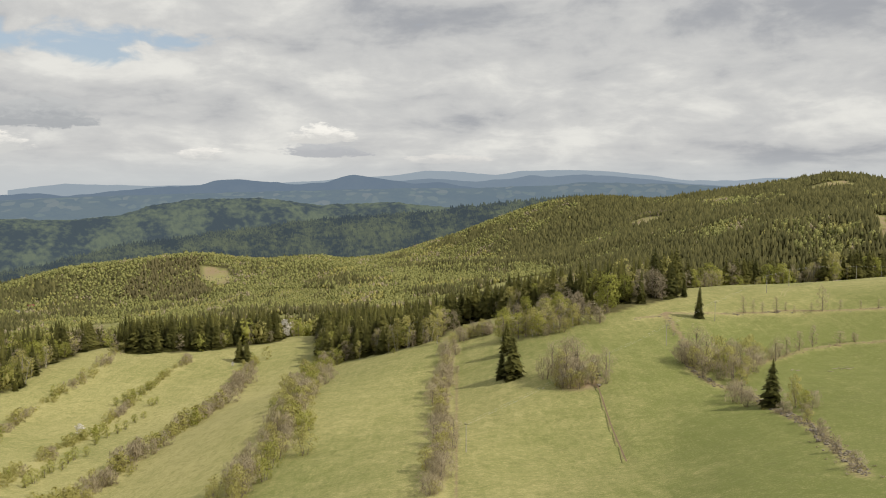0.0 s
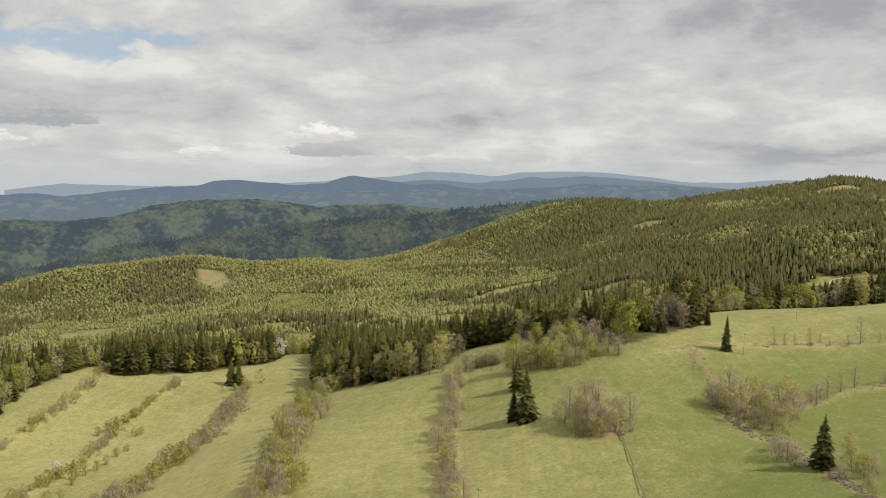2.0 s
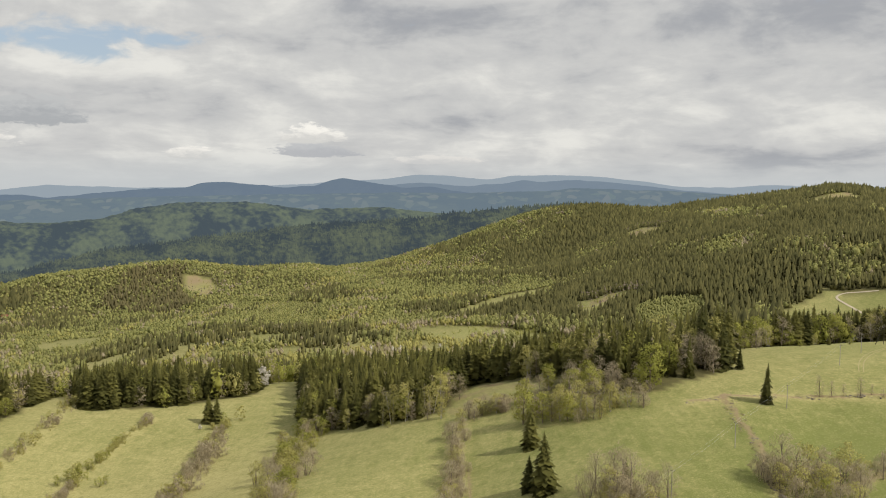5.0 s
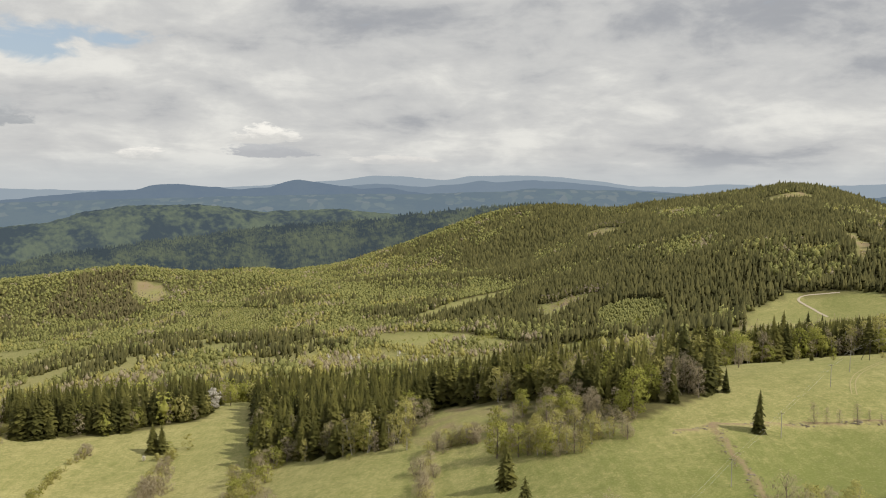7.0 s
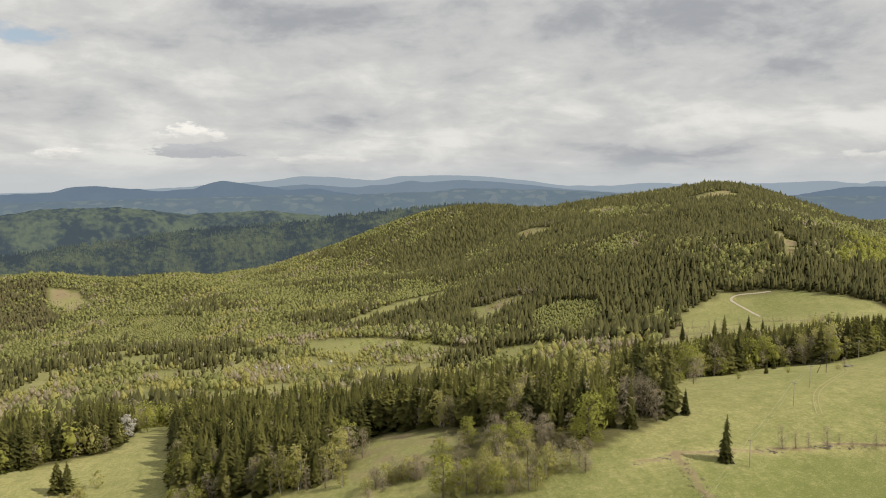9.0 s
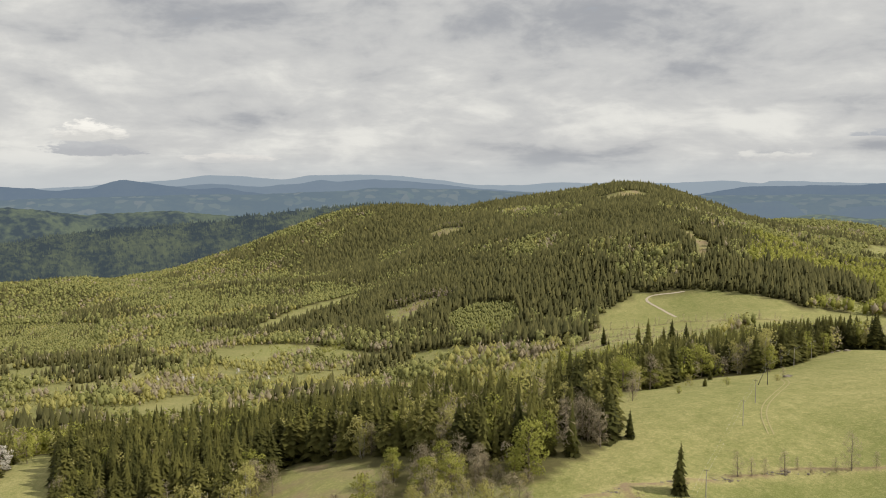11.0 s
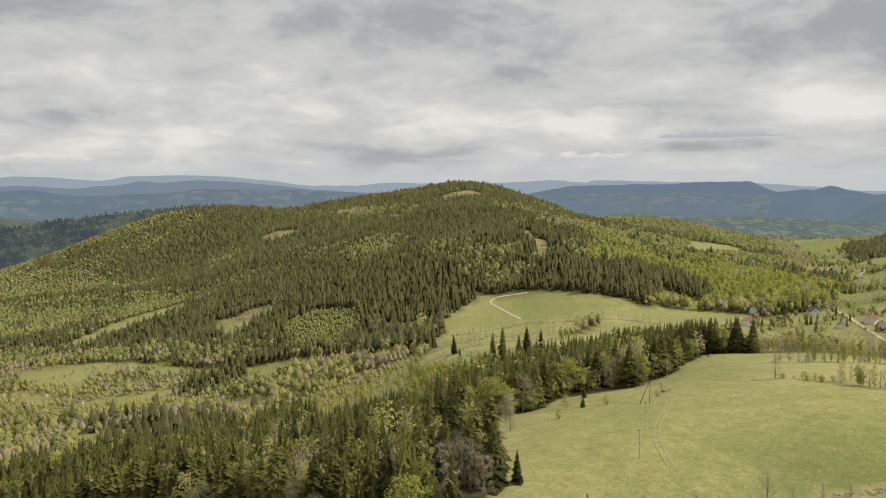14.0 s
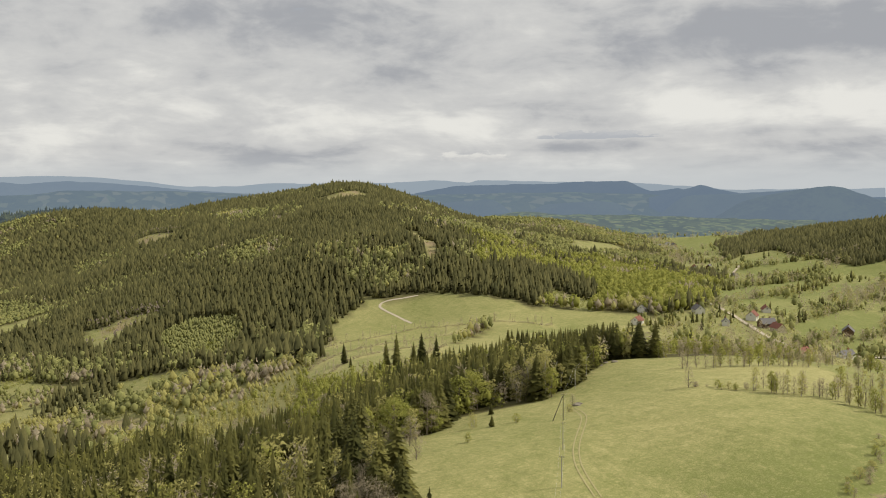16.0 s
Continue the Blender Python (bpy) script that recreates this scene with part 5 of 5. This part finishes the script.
# young spruces on the planted slope, scrub in the clearings and hedges
sx = rng.uniform(280, 392, 1500)
sy = rng.uniform(1150, 1395, 1500)
s = inside(PLANTATION, sx, sy)
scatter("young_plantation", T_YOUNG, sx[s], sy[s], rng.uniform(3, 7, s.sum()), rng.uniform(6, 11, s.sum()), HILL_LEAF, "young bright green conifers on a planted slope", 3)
bx, by = [], []
for poly, n in [(p, 120) for p in CLEARINGS + FELLED] + [(p, 300) for p in SCRUB]:
    q = np.array(poly)
    ux, uy = rng.uniform(q[:, 0].min(), q[:, 0].max(), n), rng.uniform(q[:, 1].min(), q[:, 1].max(), n)
    s = inside(poly, ux, uy) & (rng.rand(n) < .5)
    bx.append(ux[s]), by.append(uy[s])
bx, by = np.concatenate(bx), np.concatenate(by)
scatter("clearing_scrub", T_SHRUB, bx, by, rng.uniform(2, 5, len(bx)), rng.uniform(3, 6, len(bx)), FRESH, "scattered green scrub in the clearings", 4)
T_SAPLING = [leaf_template(230, .15, 12, .30, .06, .13, 2.2) for i in range(4)]
T_MIST = [leaf_template(230, .075, 12, .30, .10, .55, .8) for i in range(4)]
for line, seed, gaps, big, step, wob in ((HEDGE_A, 5, .12, 6.2, 1.1, 2.4), (HEDGE_B, 6, .24, 6.4, 1.1, 2.2), (HEDGE_C, 7, .10, 9.0, 1.0, 3.2)):
    q = np.array(points(line, step, prng, wob))
    lump = vnoise(q[:, 0], q[:, 1], 14, seed)
    q, lump = q[lump > gaps], lump[lump > gaps]
    size = (.40 + .75 * lump) * big * rng.uniform(.6, 1.1, len(q))
    kindv = vnoise(q[:, 0], q[:, 1], 22, seed + 20) + rng.uniform(-.2, .2, len(q))
    for mat, templ, s, words in ((BUDS, T_SAPLING, kindv < .42, "low leafless brown hedge between strips of meadow"), (PALE, T_MIST, (kindv >= .42) & (kindv < .78), "low hedge with pale opening leaves between strips of meadow"), (FRESH, T_MIST, kindv >= .78, "low yellow-green hedge between strips of meadow")):
        scatter("low_hedge", templ, q[s, 0], q[s, 1], size[s], size[s] * rng.uniform(1.0, 1.4, s.sum()), mat, words, seed)
for line in LANES:
    q = np.array(points(line, 7, prng, 3.0))
    scatter("field_hedge", T_BARE, q[:, 0], q[:, 1], rng.uniform(5, 12, len(q)), rng.uniform(4, 8, len(q)), BUDS, "row of leafless trees along a lane in the hill field", 8)
    q = np.array(points(line, 1.6, prng, 1.2))
    scatter("field_hedge", T_SHRUB, q[:, 0], q[:, 1], rng.uniform(1, 2.6, len(q)), rng.uniform(2, 3.6, len(q)), BUDS, "low brown scrub along a lane in the hill field", 9)
for x, y, h in ((309, 841, 17), (286, 734, 24), (292, 731, 27), (310, 728, 25), (301, 815, 9), (300, 722, 20), (318, 722, 22)):
    plant("spruce", x, y, h, h * .85, "spruces behind the wood belt")

for i in range(34):
    a, r = prng.uniform(0, 6.28), prng.random() ** .5
    u, w, h = math.cos(a) * r * 42, math.sin(a) * r * 14, prng.uniform(9, 14)
    plant("spruce", 495 + u * .7 + w * .7, 812 - u * .7 + w * .7, h, h * .9, "spruces behind the wood belt")

# village trees: dense in the hollow, in rows between the fields
HOUSES = [  # east, north, turn, length, depth, eaves, walls, roof, words
    (740, 784, 25, 13, 10, 4.4, RENDERED, TILES, "white-gabled house with a steep dark red roof"), (722, 754, -20, 15, 10, 4.2, BOARDS, SLATE, "long farmhouse with a dark grey roof"),
    (716, 738, 70, 13, 9, 3.8, CREAM, TILES, "farmhouse with a pink gable and a red roof"), (772, 701, 30, 14, 10, 4.6, BOARDS, SLATE, "weathered brown farmhouse in an orchard"),
    (608, 641, 5, 14, 10, 3.4, BOARDS, TILES, "low wooden house with a brown tiled roof"), (655, 633, -5, 14, 7, 3.4, RENDERED, SLATE, "long low white shed beside the road"),
    (724, 839, 60, 13, 10, 4.4, RENDERED, SLATE, "white house with a steep grey roof"), (693, 886, 10, 12, 9, 4.0, RENDERED, SLATE, "small white cottage among village trees"),
    (645, 850, 20, 12, 9, 3.8, RENDERED, TILES, "white house with a red roof between bare trees"), (786, 915, 80, 14, 9, 3.8, RENDERED, TILES, "white house with a red roof by the village lane"),
    (696, 782, 40, 9, 7, 3.4, RENDERED, SLATE, "small white shed between bare trees"), (706, 888, 15, 11, 8, 3.6, CREAM, TILES, "cream house with a red tiled roof"),
    (739, 871, -30, 11, 8, 3.6, RENDERED, SLATE, "white house with a grey roof between bare trees"), (787, 802, 50, 10, 8, 3.4, RENDERED, TILES, "white house with a red roof in the orchards"),
    (943, 1093, 30, 12, 9, 3.6, CREAM, TILES, "pale house with a red roof by the valley lane"), (1161, 1127, 75, 12, 8, 3.6, RENDERED, SLATE, "white house by the valley lane"),
    (1243, 1244, 20, 13, 9, 3.8, BOARDS, SLATE, "dark-roofed house far down the valley"), (1225, 1262, 60, 11, 8, 3.6, RENDERED, TILES, "white house far down the valley"),
    (1783, 1793, 35, 14, 9, 4.6, RENDERED, TILES, "white house far down the valley"), (1760, 1830, 0, 14, 9, 3.8, RENDERED, SLATE, "white house far down the valley"),
    (1830, 1840, 70, 14, 9, 3.8, CREAM, SLATE, "pale house far down the valley"), (1850, 1880, 10, 16, 9, 4.6, RENDERED, SLATE, "long white building far down the valley"),
    (-1020, 2013, -20, 15, 11, 4.6, RENDERED, SLATE, "white house in the western valley"), (-1016, 2075, 30, 14, 9, 3.6, CREAM, TILES, "house with a red roof in the western valley"),
]
n = int(2300 / 8.5)
ox, oy = np.meshgrid((np.arange(n) + .5) * 8.5, (np.arange(n) + .5) * 8.5)
ox, oy = (ox + rng.uniform(-4, 4, ox.shape)).ravel() + 380, (oy + rng.uniform(-4, 4, oy.shape)).ravel() + 480
ob_, od_ = np.degrees(np.arctan2(ox, oy)), np.hypot(ox, oy)
clump = vnoise(ox, oy, 70, 52) * .6 + vnoise(ox, oy, 26, 56) * .4
thick = np.where(inside(VILLAGE, ox, oy), .80, np.where(clump > .60, .75, .05))
thick = np.where((ob_ < 45) & (od_ > 1250), np.where(clump > .40, .9, .1), thick)       # wooded western side of the valley
thick = np.where((od_ > 1900) & (clump > .42), .7, thick)
thick = np.where((od_ > 1450) & (ob_ > 45) & (ob_ < 52.5), np.where(clump > .58, .6, .04), thick)     # open fields along the valley's line
s = valley_side(ox, oy) & ~inside(DARK_HILL, ox, oy) & ~inside(MEADOW, ox, oy) & ~inside(WOOD_BELT, ox, oy) & ~inside(FIELD, ox, oy) & (rng.rand(len(ox)) < thick) & (od_ < 3000) & (od_ > 560) & (ob_ < 64)
for poly in GREEN_FIELDS + CLEARINGS:
    s &= ~inside(poly, ox, oy)
rows_v = np.array([p for line in VALLEY_ROWS for p in points(line, 3.4, prng, 2.6) + points(line, 9, prng, 8.0)])
vx, vy = np.concatenate([ox[s], rows_v[:, 0]]), np.concatenate([oy[s], rows_v[:, 1]])
s = keep_seen(vx, vy, 10.0)
for hx, hy, *_ in HOUSES:          # gardens open towards the meadow
    ux, uy = 10 - hx, 249 - hy
    d = math.hypot(ux, uy)
    f, c = ((vx - hx) * ux + (vy - hy) * uy) / d, np.abs((vx - hx) * uy - (vy - hy) * ux) / d
    s &= ~((f > -9) & (f < 34) & (c < 9))
vx, vy = vx[s], vy[s]
kv = vnoise(vx, vy, 60, 53) + rng.uniform(-.42, .42, len(vx)) + .10 * (np.hypot(vx, vy) > 1250)
hv = np.clip(rng.normal(8.8, 2.8, len(vx)), 3.0, 16) * np.where(np.hypot(vx, vy) > 1250, 1.2, 1.0)
for s, templ, mat, k, words in ((kv < .46, T_TWIG, BUDS, 1.15, "leafless grey-brown trees round the village"), ((kv >= .46) & (kv < .64), T_TWIG, PALE, 1.15, "pale budding trees round the village"),
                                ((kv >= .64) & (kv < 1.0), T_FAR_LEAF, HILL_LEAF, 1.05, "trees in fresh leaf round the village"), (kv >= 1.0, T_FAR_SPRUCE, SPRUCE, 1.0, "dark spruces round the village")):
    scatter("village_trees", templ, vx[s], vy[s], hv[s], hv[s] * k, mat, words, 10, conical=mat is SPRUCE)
# thin trees behind the hilltop meadow
for line, step, lo, hi in (([(280, 446), (282, 436), (291, 428), (294, 417), (290, 401), (288, 384)], 1.5, 5.5, 9.5), ([(303, 499), (316, 488), (342, 483), (376, 482)], 2.4, 6, 10),
                           ([(315, 432), (348, 433)], 3.0, 6, 10), ([(340, 548), (380, 520), (420, 480), (440, 440)], 4, 7, 11)):
    for x, y in points(line, step, prng, 1.6):
        h = prng.uniform(lo, hi)
        plant(prng.choice(("bare", "bare", "bare", "pale", "fresh")), x, y, h, h * prng.uniform(.6, .85), "thin trees behind the hilltop meadow")
for line, step in (([(264, 461), (271, 450), (276, 444)], 2.2), ([(256, 384), (244, 378), (233, 374), (212, 368)], 3.2)):
    for x, y in points(line, step, prng, 1.0):
        h = prng.uniform(1.2, 3.6)
        plant(prng.choice(("brown_shrub", "brown_shrub", "pale_shrub", "green_shrub")), x, y, h, h * 1.5, "bushes at the edge of the hilltop meadow")
plant("bare", 263, 462, 9, 7, "thin trees behind the hilltop meadow")
# small conifers that cover the ridge, in its colour with the painted cloud shadow
for hill, n, seed, low in ((shade_painted_ridge, 3600, 62, -320),):
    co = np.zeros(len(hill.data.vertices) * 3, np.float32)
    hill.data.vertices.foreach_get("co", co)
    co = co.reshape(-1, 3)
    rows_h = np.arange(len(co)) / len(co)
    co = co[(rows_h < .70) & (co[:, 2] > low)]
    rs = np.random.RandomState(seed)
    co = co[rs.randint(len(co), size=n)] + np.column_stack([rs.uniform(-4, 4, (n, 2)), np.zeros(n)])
    scatter("shade_coloured_trees", T_CONE, co[:, 0], co[:, 1], rs.uniform(9, 17, n), rs.uniform(14, 22, n), RANGE_E, "dark forest with the ridge's painted cloud shadow in its colour", seed, conical=True, z=co[:, 2] - 1)


# ---------------------------------------------------------------- tracks
def ribbon(name, line, width, mat, label, lift=0.12):
    """A worn track laid over the ground."""
    pts = []
    for (x0, y0), (x1, y1) in zip(line, line[1:]):
        n = max(2, int(math.dist((x0, y0), (x1, y1)) / 4))
        pts += [(x0 + (x1 - x0) * i / n, y0 + (y1 - y0) * i / n) for i in range(n)]
    pts = np.array(pts + [line[-1]])
    for _ in range(6):
        pts[1:-1] = (pts[:-2] + 2 * pts[1:-1] + pts[2:]) / 4
    d = np.gradient(pts, axis=0)
    nrm = np.stack([-d[:, 1], d[:, 0]], 1) / (np.linalg.norm(d, axis=1, keepdims=True) + 1e-9)
    cols = []
    for k in (-.5, -.18, .18, .5):
        w = width * (k + .06 * (vnoise(pts[:, 0], pts[:, 1], 7, 40 + int(k * 10)) - .5))
        q = pts + nrm * w[:, None]
        cols.append(np.column_stack([q, height(q[:, 0], q[:, 1]) + lift]))
    v = np.stack(cols, 1).reshape(-1, 3)
    return tagged(new(name, mesh_from(name, v, grid_faces(len(pts), 4), mat, True)), label, "track", kind="structure")


ribbon("field_track", FIELD_TRACK, 3.2, GRAVEL, "pale gravel track curving over the hill field", 0.35)
ribbon("valley_road", [(590, 664), (614, 657), (634, 648), (669, 638), (704, 626), (760, 615)], 5.0, GRAVEL, "pale road through the village", 0.7)
ribbon("village_lane", [(634, 648), (680, 720), (735, 800), (790, 880), (856, 944), (954, 1005), (1181, 1154), (1296, 1219)], 4.5, GRAVEL, "narrow pale lane between the village houses", 0.8)
for side in (-0.9, 0.9):
    ribbon("grass_track", [(x + side * .8, y - side * .6) for x, y in GRASS_TRACK], 0.45, WORN, "faint wheel track worn into the grass of the hilltop meadow", 0.10)
ribbon("drainage_ditch", DITCH, 0.45, EARTH, "narrow bare ditch running down the meadow", 0.16)


# ---------------------------------------------------------------- power line
def box(bm, sx, sy, sz, at=(0, 0, 0), rot=None, bevel=0.0):
    r = bmesh.ops.create_cube(bm, size=1.0)
    m = Matrix.Translation(at) @ (rot.to_matrix().to_4x4() if rot else Matrix()) @ Matrix.Diagonal((sx, sy, sz, 1))
    bmesh.ops.transform(bm, matrix=m, verts=r["verts"])
    if bevel:
        es = list({e for v in r["verts"] for e in v.link_edges})
        bmesh.ops.bevel(bm, geom=es, offset=bevel, segments=1, affect="EDGES")


def pole_parts(base, wood, tall=9.0, arm=True):
    bm = bmesh.new()
    tube(bm, [(0, 0, -.6), (0, 0, tall * .5), (0, 0, tall)], [.15, .125, .10], 10)
    part("shaft", bm_mesh("shaft", bm, wood), base)
    if arm:
        bm = bmesh.new()
        box(bm, 1.5, .10, .10, (0, .13, tall - .35), bevel=.012)
        part("crossarm", bm_mesh("crossarm", bm, TARRED), base)
        for sx in (-.65, 0, .65):
            bm = bmesh.new()
            z0 = tall - .30 if sx else tall
            tube(bm, [(sx, .13 if sx else 0, z0), (sx, .13 if sx else 0, z0 + .08), (sx, .13 if sx else 0, z0 + .16), (sx, .13 if sx else 0, z0 + .24)], [.03, .06, .045, .055], 8)
            part("insulator", bm_mesh("insulator", bm, CERAMIC), base, "small brown ceramic insulator")


line_dir = []
for i, (x, y) in enumerate(POLES):
    a, b = POLES[max(i - 1, 0)], POLES[min(i + 1, len(POLES) - 1)]
    line_dir.append(math.degrees(math.atan2(b[1] - a[1], b[0] - a[0])) - 90)
for i, (x, y) in enumerate(POLES):
    braced = i == 6
    base = tagged(new("utility_pole"), "dark wooden utility pole with a slanting brace on the meadow" if braced else "grey weathered wooden utility pole standing in the meadow", "utility pole", "power line poles")
    pole_parts(base, TARRED if braced else POLE, 9.3 if braced else 8.8)
    if braced:
        bm = bmesh.new()
        tube(bm, [(-3.6, 0, -.5), (-1.8, 0, 4.3), (-.12, 0, 8.6)], [.13, .115, .10], 10)
        part("brace", bm_mesh("brace", bm, TARRED), base)
    base.matrix_basis = pose(x, y, H(x, y), 0, 0, line_dir[i])
for i in range(len(POLES) - 1):
    (x0, y0), (x1, y1) = POLES[i], POLES[i + 1]
    for sx in (-.65, .65):
        c, s = math.cos(radians(line_dir[i])), math.sin(radians(line_dir[i]))
        a, b = Vector((x0 + sx * c, y0 + sx * s, H(x0, y0) + 8.75)), Vector((x1 + sx * c, y1 + sx * s, H(x1, y1) + 8.75))
        pts = [a.lerp(b, f) - Vector((0, 0, 4 * .55 * f * (1 - f))) for f in np.linspace(0, 1, 9)]
        bm = bmesh.new()
        tube(bm, [tuple(q) for q in pts], [.013] * 9, 4)
        tagged(new("overhead_wire", bm_mesh("overhead_wire", bm, WIRE)), "thin sagging wire between two utility poles", "wire", "overhead wires")


# ---------------------------------------------------------------- stones, logs and banks
srnd = random.Random(8)


def boulder_mesh(name, size, mat):
    bm = bmesh.new()
    bmesh.ops.create_icosphere(bm, subdivisions=2, radius=size)
    sx, sy, sz = srnd.uniform(.8, 1.3), srnd.uniform(.7, 1.1), srnd.uniform(.5, .8)
    off = Vector((srnd.random() * 50, srnd.random() * 50, 0))
    for v in bm.verts:
        k = 1 + .45 * noise.noise(v.co / size * 1.3 + off)
        v.co = Vector((v.co.x * sx * k, v.co.y * sy * k, v.co.z * sz * k))
    return bm_mesh(name, bm, mat)


ROCKS = [boulder_mesh("boulder", 1.0, STONE) for i in range(4)]
for i in range(26):
    a, r = srnd.random() * 6.28, abs(srnd.gauss(0, 3.2))
    x, y, s = 57 + math.cos(a) * r, 316 + math.sin(a) * r * 1.4, srnd.uniform(.25, 1.0)
    ob = new("boulder", ROCKS[i % 4])
    ob.matrix_basis = pose(x, y, H(x, y) + s * .18, 0, 0, srnd.uniform(0, 360)) @ Matrix.Diagonal((s, s, s, 1))
    tagged(ob, "grey field boulder in a heap under bare shrubs", "boulder", "boulders of the stone heap")
for x, y in ((118, 391), (227, 485), (229, 486), (312, 556), (309, 557), (306, 556), (303, 551), (315, 553)):
    s = srnd.uniform(.6, 1.5)
    ob = new("boulder", ROCKS[srnd.randrange(4)])
    ob.matrix_basis = pose(x, y, H(x, y) + s * .15, 0, 0, srnd.uniform(0, 360)) @ Matrix.Diagonal((s * 1.6, s * 1.3, s, 1))
    tagged(ob, "grey field boulder lying in the grass", "boulder", "boulders on the meadow")
# the dry banks: many small stones and dead grass tufts
for line, width, n, name in ((BANK_A, 1.6, 500, "stone_bank"), (BANK_B, 1.3, 750, "stone_bank"), (BANK_C, 1.6, 420, "stone_bank"), (HEDGE_F, 1.8, 420, "stone_bank")):
    q = np.array(points(line, sum(math.dist(a, b) for a, b in zip(line, line[1:])) / n, srnd, width * .5))
    rock = []
    for k in range(3):
        me = ROCKS[k]
        bm = bmesh.new()
        bmesh.ops.create_icosphere(bm, subdivisions=1, radius=.5)
        for v in bm.verts:
            v.co *= srnd.uniform(.7, 1.2)
        bm.verts.index_update()
        rock.append((np.array([v.co[:] for v in bm.verts], np.float32) + (0, 0, .25), np.array([[v.index for v in f.verts] for f in bm.faces], np.int32)))
        bm.free()
    sz = np.abs(np.random.RandomState(4).normal(0, .35, len(q))) + (.45 if line is BANK_B else .3)
    ob = scatter(name, rock, q[:, 0], q[:, 1], sz * .8, sz * 1.3, STONE if name == "stone_bank" and line is not BANK_A else EARTH, "low bank of field stones and earth along the meadow", 31, soft_crown=False)
    ob["category"] = "stone bank"
    tuft = [leaf_template(40, .35, 6, .55, .1, .3, 1.2) for k in range(2)]
    q2 = np.array(points(line, sum(math.dist(a, b) for a, b in zip(line, line[1:])) / (n * .5), srnd, width * .8))
    ob = scatter("dead_grass", tuft, q2[:, 0], q2[:, 1], np.random.RandomState(3).uniform(.3, .9, len(q2)), np.random.RandomState(2).uniform(.6, 1.3, len(q2)), BUDS, "tufts of dead grass and bramble on the bank", 32)
    ob["category"] = "grass"


def log_mesh(length, r):
    bm = bmesh.new()
    tube(bm, [(-length / 2, 0, 0), (0, .05, .02), (length / 2, 0, 0)], [r, r * .9, r * .75], 8)
    return bm_mesh("log", bm, WOOD)


for i, (x, y) in enumerate([(142, 303), (144, 304), (145, 302.5), (147, 304), (148.5, 303), (143.5, 301), (130, 306), (139, 300), (128.5, 307.5), (146, 300.5)]):
    ob = new("log", log_mesh(srnd.uniform(0.8, 2.0), srnd.uniform(.10, .18)))
    ob.matrix_basis = pose(x, y, H(x, y) + .12, 0, 0, srnd.uniform(0, 180))
    tagged(ob, "bleached split log lying in the meadow", "log", "logs on the meadow")


# ---------------------------------------------------------------- houses
def window_frame(pane, wide, tall, at):
    """White frame bars and a sill round a window pane."""
    bm = bmesh.new()
    for sx in (-1, 0, 1):
        box(bm, .09, .06, tall + .09, (at[0] + sx * wide / 2, at[1], at[2]))
    for sz in (-1, 1):
        box(bm, wide + .09, .06, .09, (at[0], at[1], at[2] + sz * tall / 2))
    part("frame", bm_mesh("frame", bm, RENDERED), pane, "white painted window frame")


def house(x, y, turn, w, d, eaves, pitch, wall_mat, roof_mat, label, windows=True):
    """A gabled farmhouse with walls, tiled roof, chimney, door and windows."""
    base = tagged(new("house"), label, "house", "houses of the village")
    top = eaves + d / 2 * math.tan(radians(pitch))
    bm = bmesh.new()
    vs = [bm.verts.new(p) for p in ((-w / 2, -d / 2, -2.0), (w / 2, -d / 2, -2.0), (w / 2, d / 2, -2.0), (-w / 2, d / 2, -2.0), (-w / 2, -d / 2, eaves), (w / 2, -d / 2, eaves), (w / 2, d / 2, eaves), (-w / 2, d / 2, eaves), (-w / 2, 0, top), (w / 2, 0, top))]
    for f in ((0, 1, 5, 4), (2, 3, 7, 6), (1, 2, 6, 9, 5), (3, 0, 4, 8, 7), (3, 2, 1, 0), (4, 5, 9, 8), (6, 7, 8, 9)):
        bm.faces.new([vs[i] for i in f])
    part("wall", bm_mesh("wall", bm, wall_mat), base)
    run = d / 2 + .6
    for sgn in (-1, 1):
        bm = bmesh.new()
        L = run / math.cos(radians(pitch))
        rot = Euler((-sgn * radians(pitch), 0, 0))
        box(bm, w + 1.2, L, .22, (0, sgn * run / 2, top + .16 - run / 2 * math.tan(radians(pitch))), rot, .03)
        part("roof_slope", bm_mesh("roof_slope", bm, roof_mat), base)
    bm = bmesh.new()
    box(bm, .8, .8, 2.2, (w * .2, 0, top + .5), bevel=.04)
    part("chimney", bm_mesh("chimney", bm, BRICK), base)
    if windows:
        for sgn in (-1, 1):
            for k in range(3):
                bm = bmesh.new()
                box(bm, 1.1, .08, 1.3, ((k - 1) * w * .3, sgn * (d / 2 + .03), eaves * .55), bevel=.02)
                pane = part("window", bm_mesh("window", bm, GLASS), base)
                window_frame(pane, 1.1, 1.3, ((k - 1) * w * .3, sgn * (d / 2 + .06), eaves * .55))
        for sgn in (-1, 1):
            bm = bmesh.new()
            box(bm, .08, 1.0, 1.2, (sgn * (w / 2 + .03), 0, eaves + .9), bevel=.02)
            part("window", bm_mesh("window", bm, GLASS), base)
        bm = bmesh.new()
        box(bm, 1.1, .1, 2.1, (w * .12, -d / 2 - .04, 1.05), bevel=.02)
        part("door", bm_mesh("door", bm, BOARDS), base)
    base.matrix_basis = pose(x, y, H(x, y) + .2, 0, 0, turn)
    return base


for x, y, turn, w, d, eaves, wall, roof, words in HOUSES:
    house(x, y, turn, w, d, eaves, 42, wall, roof, words)
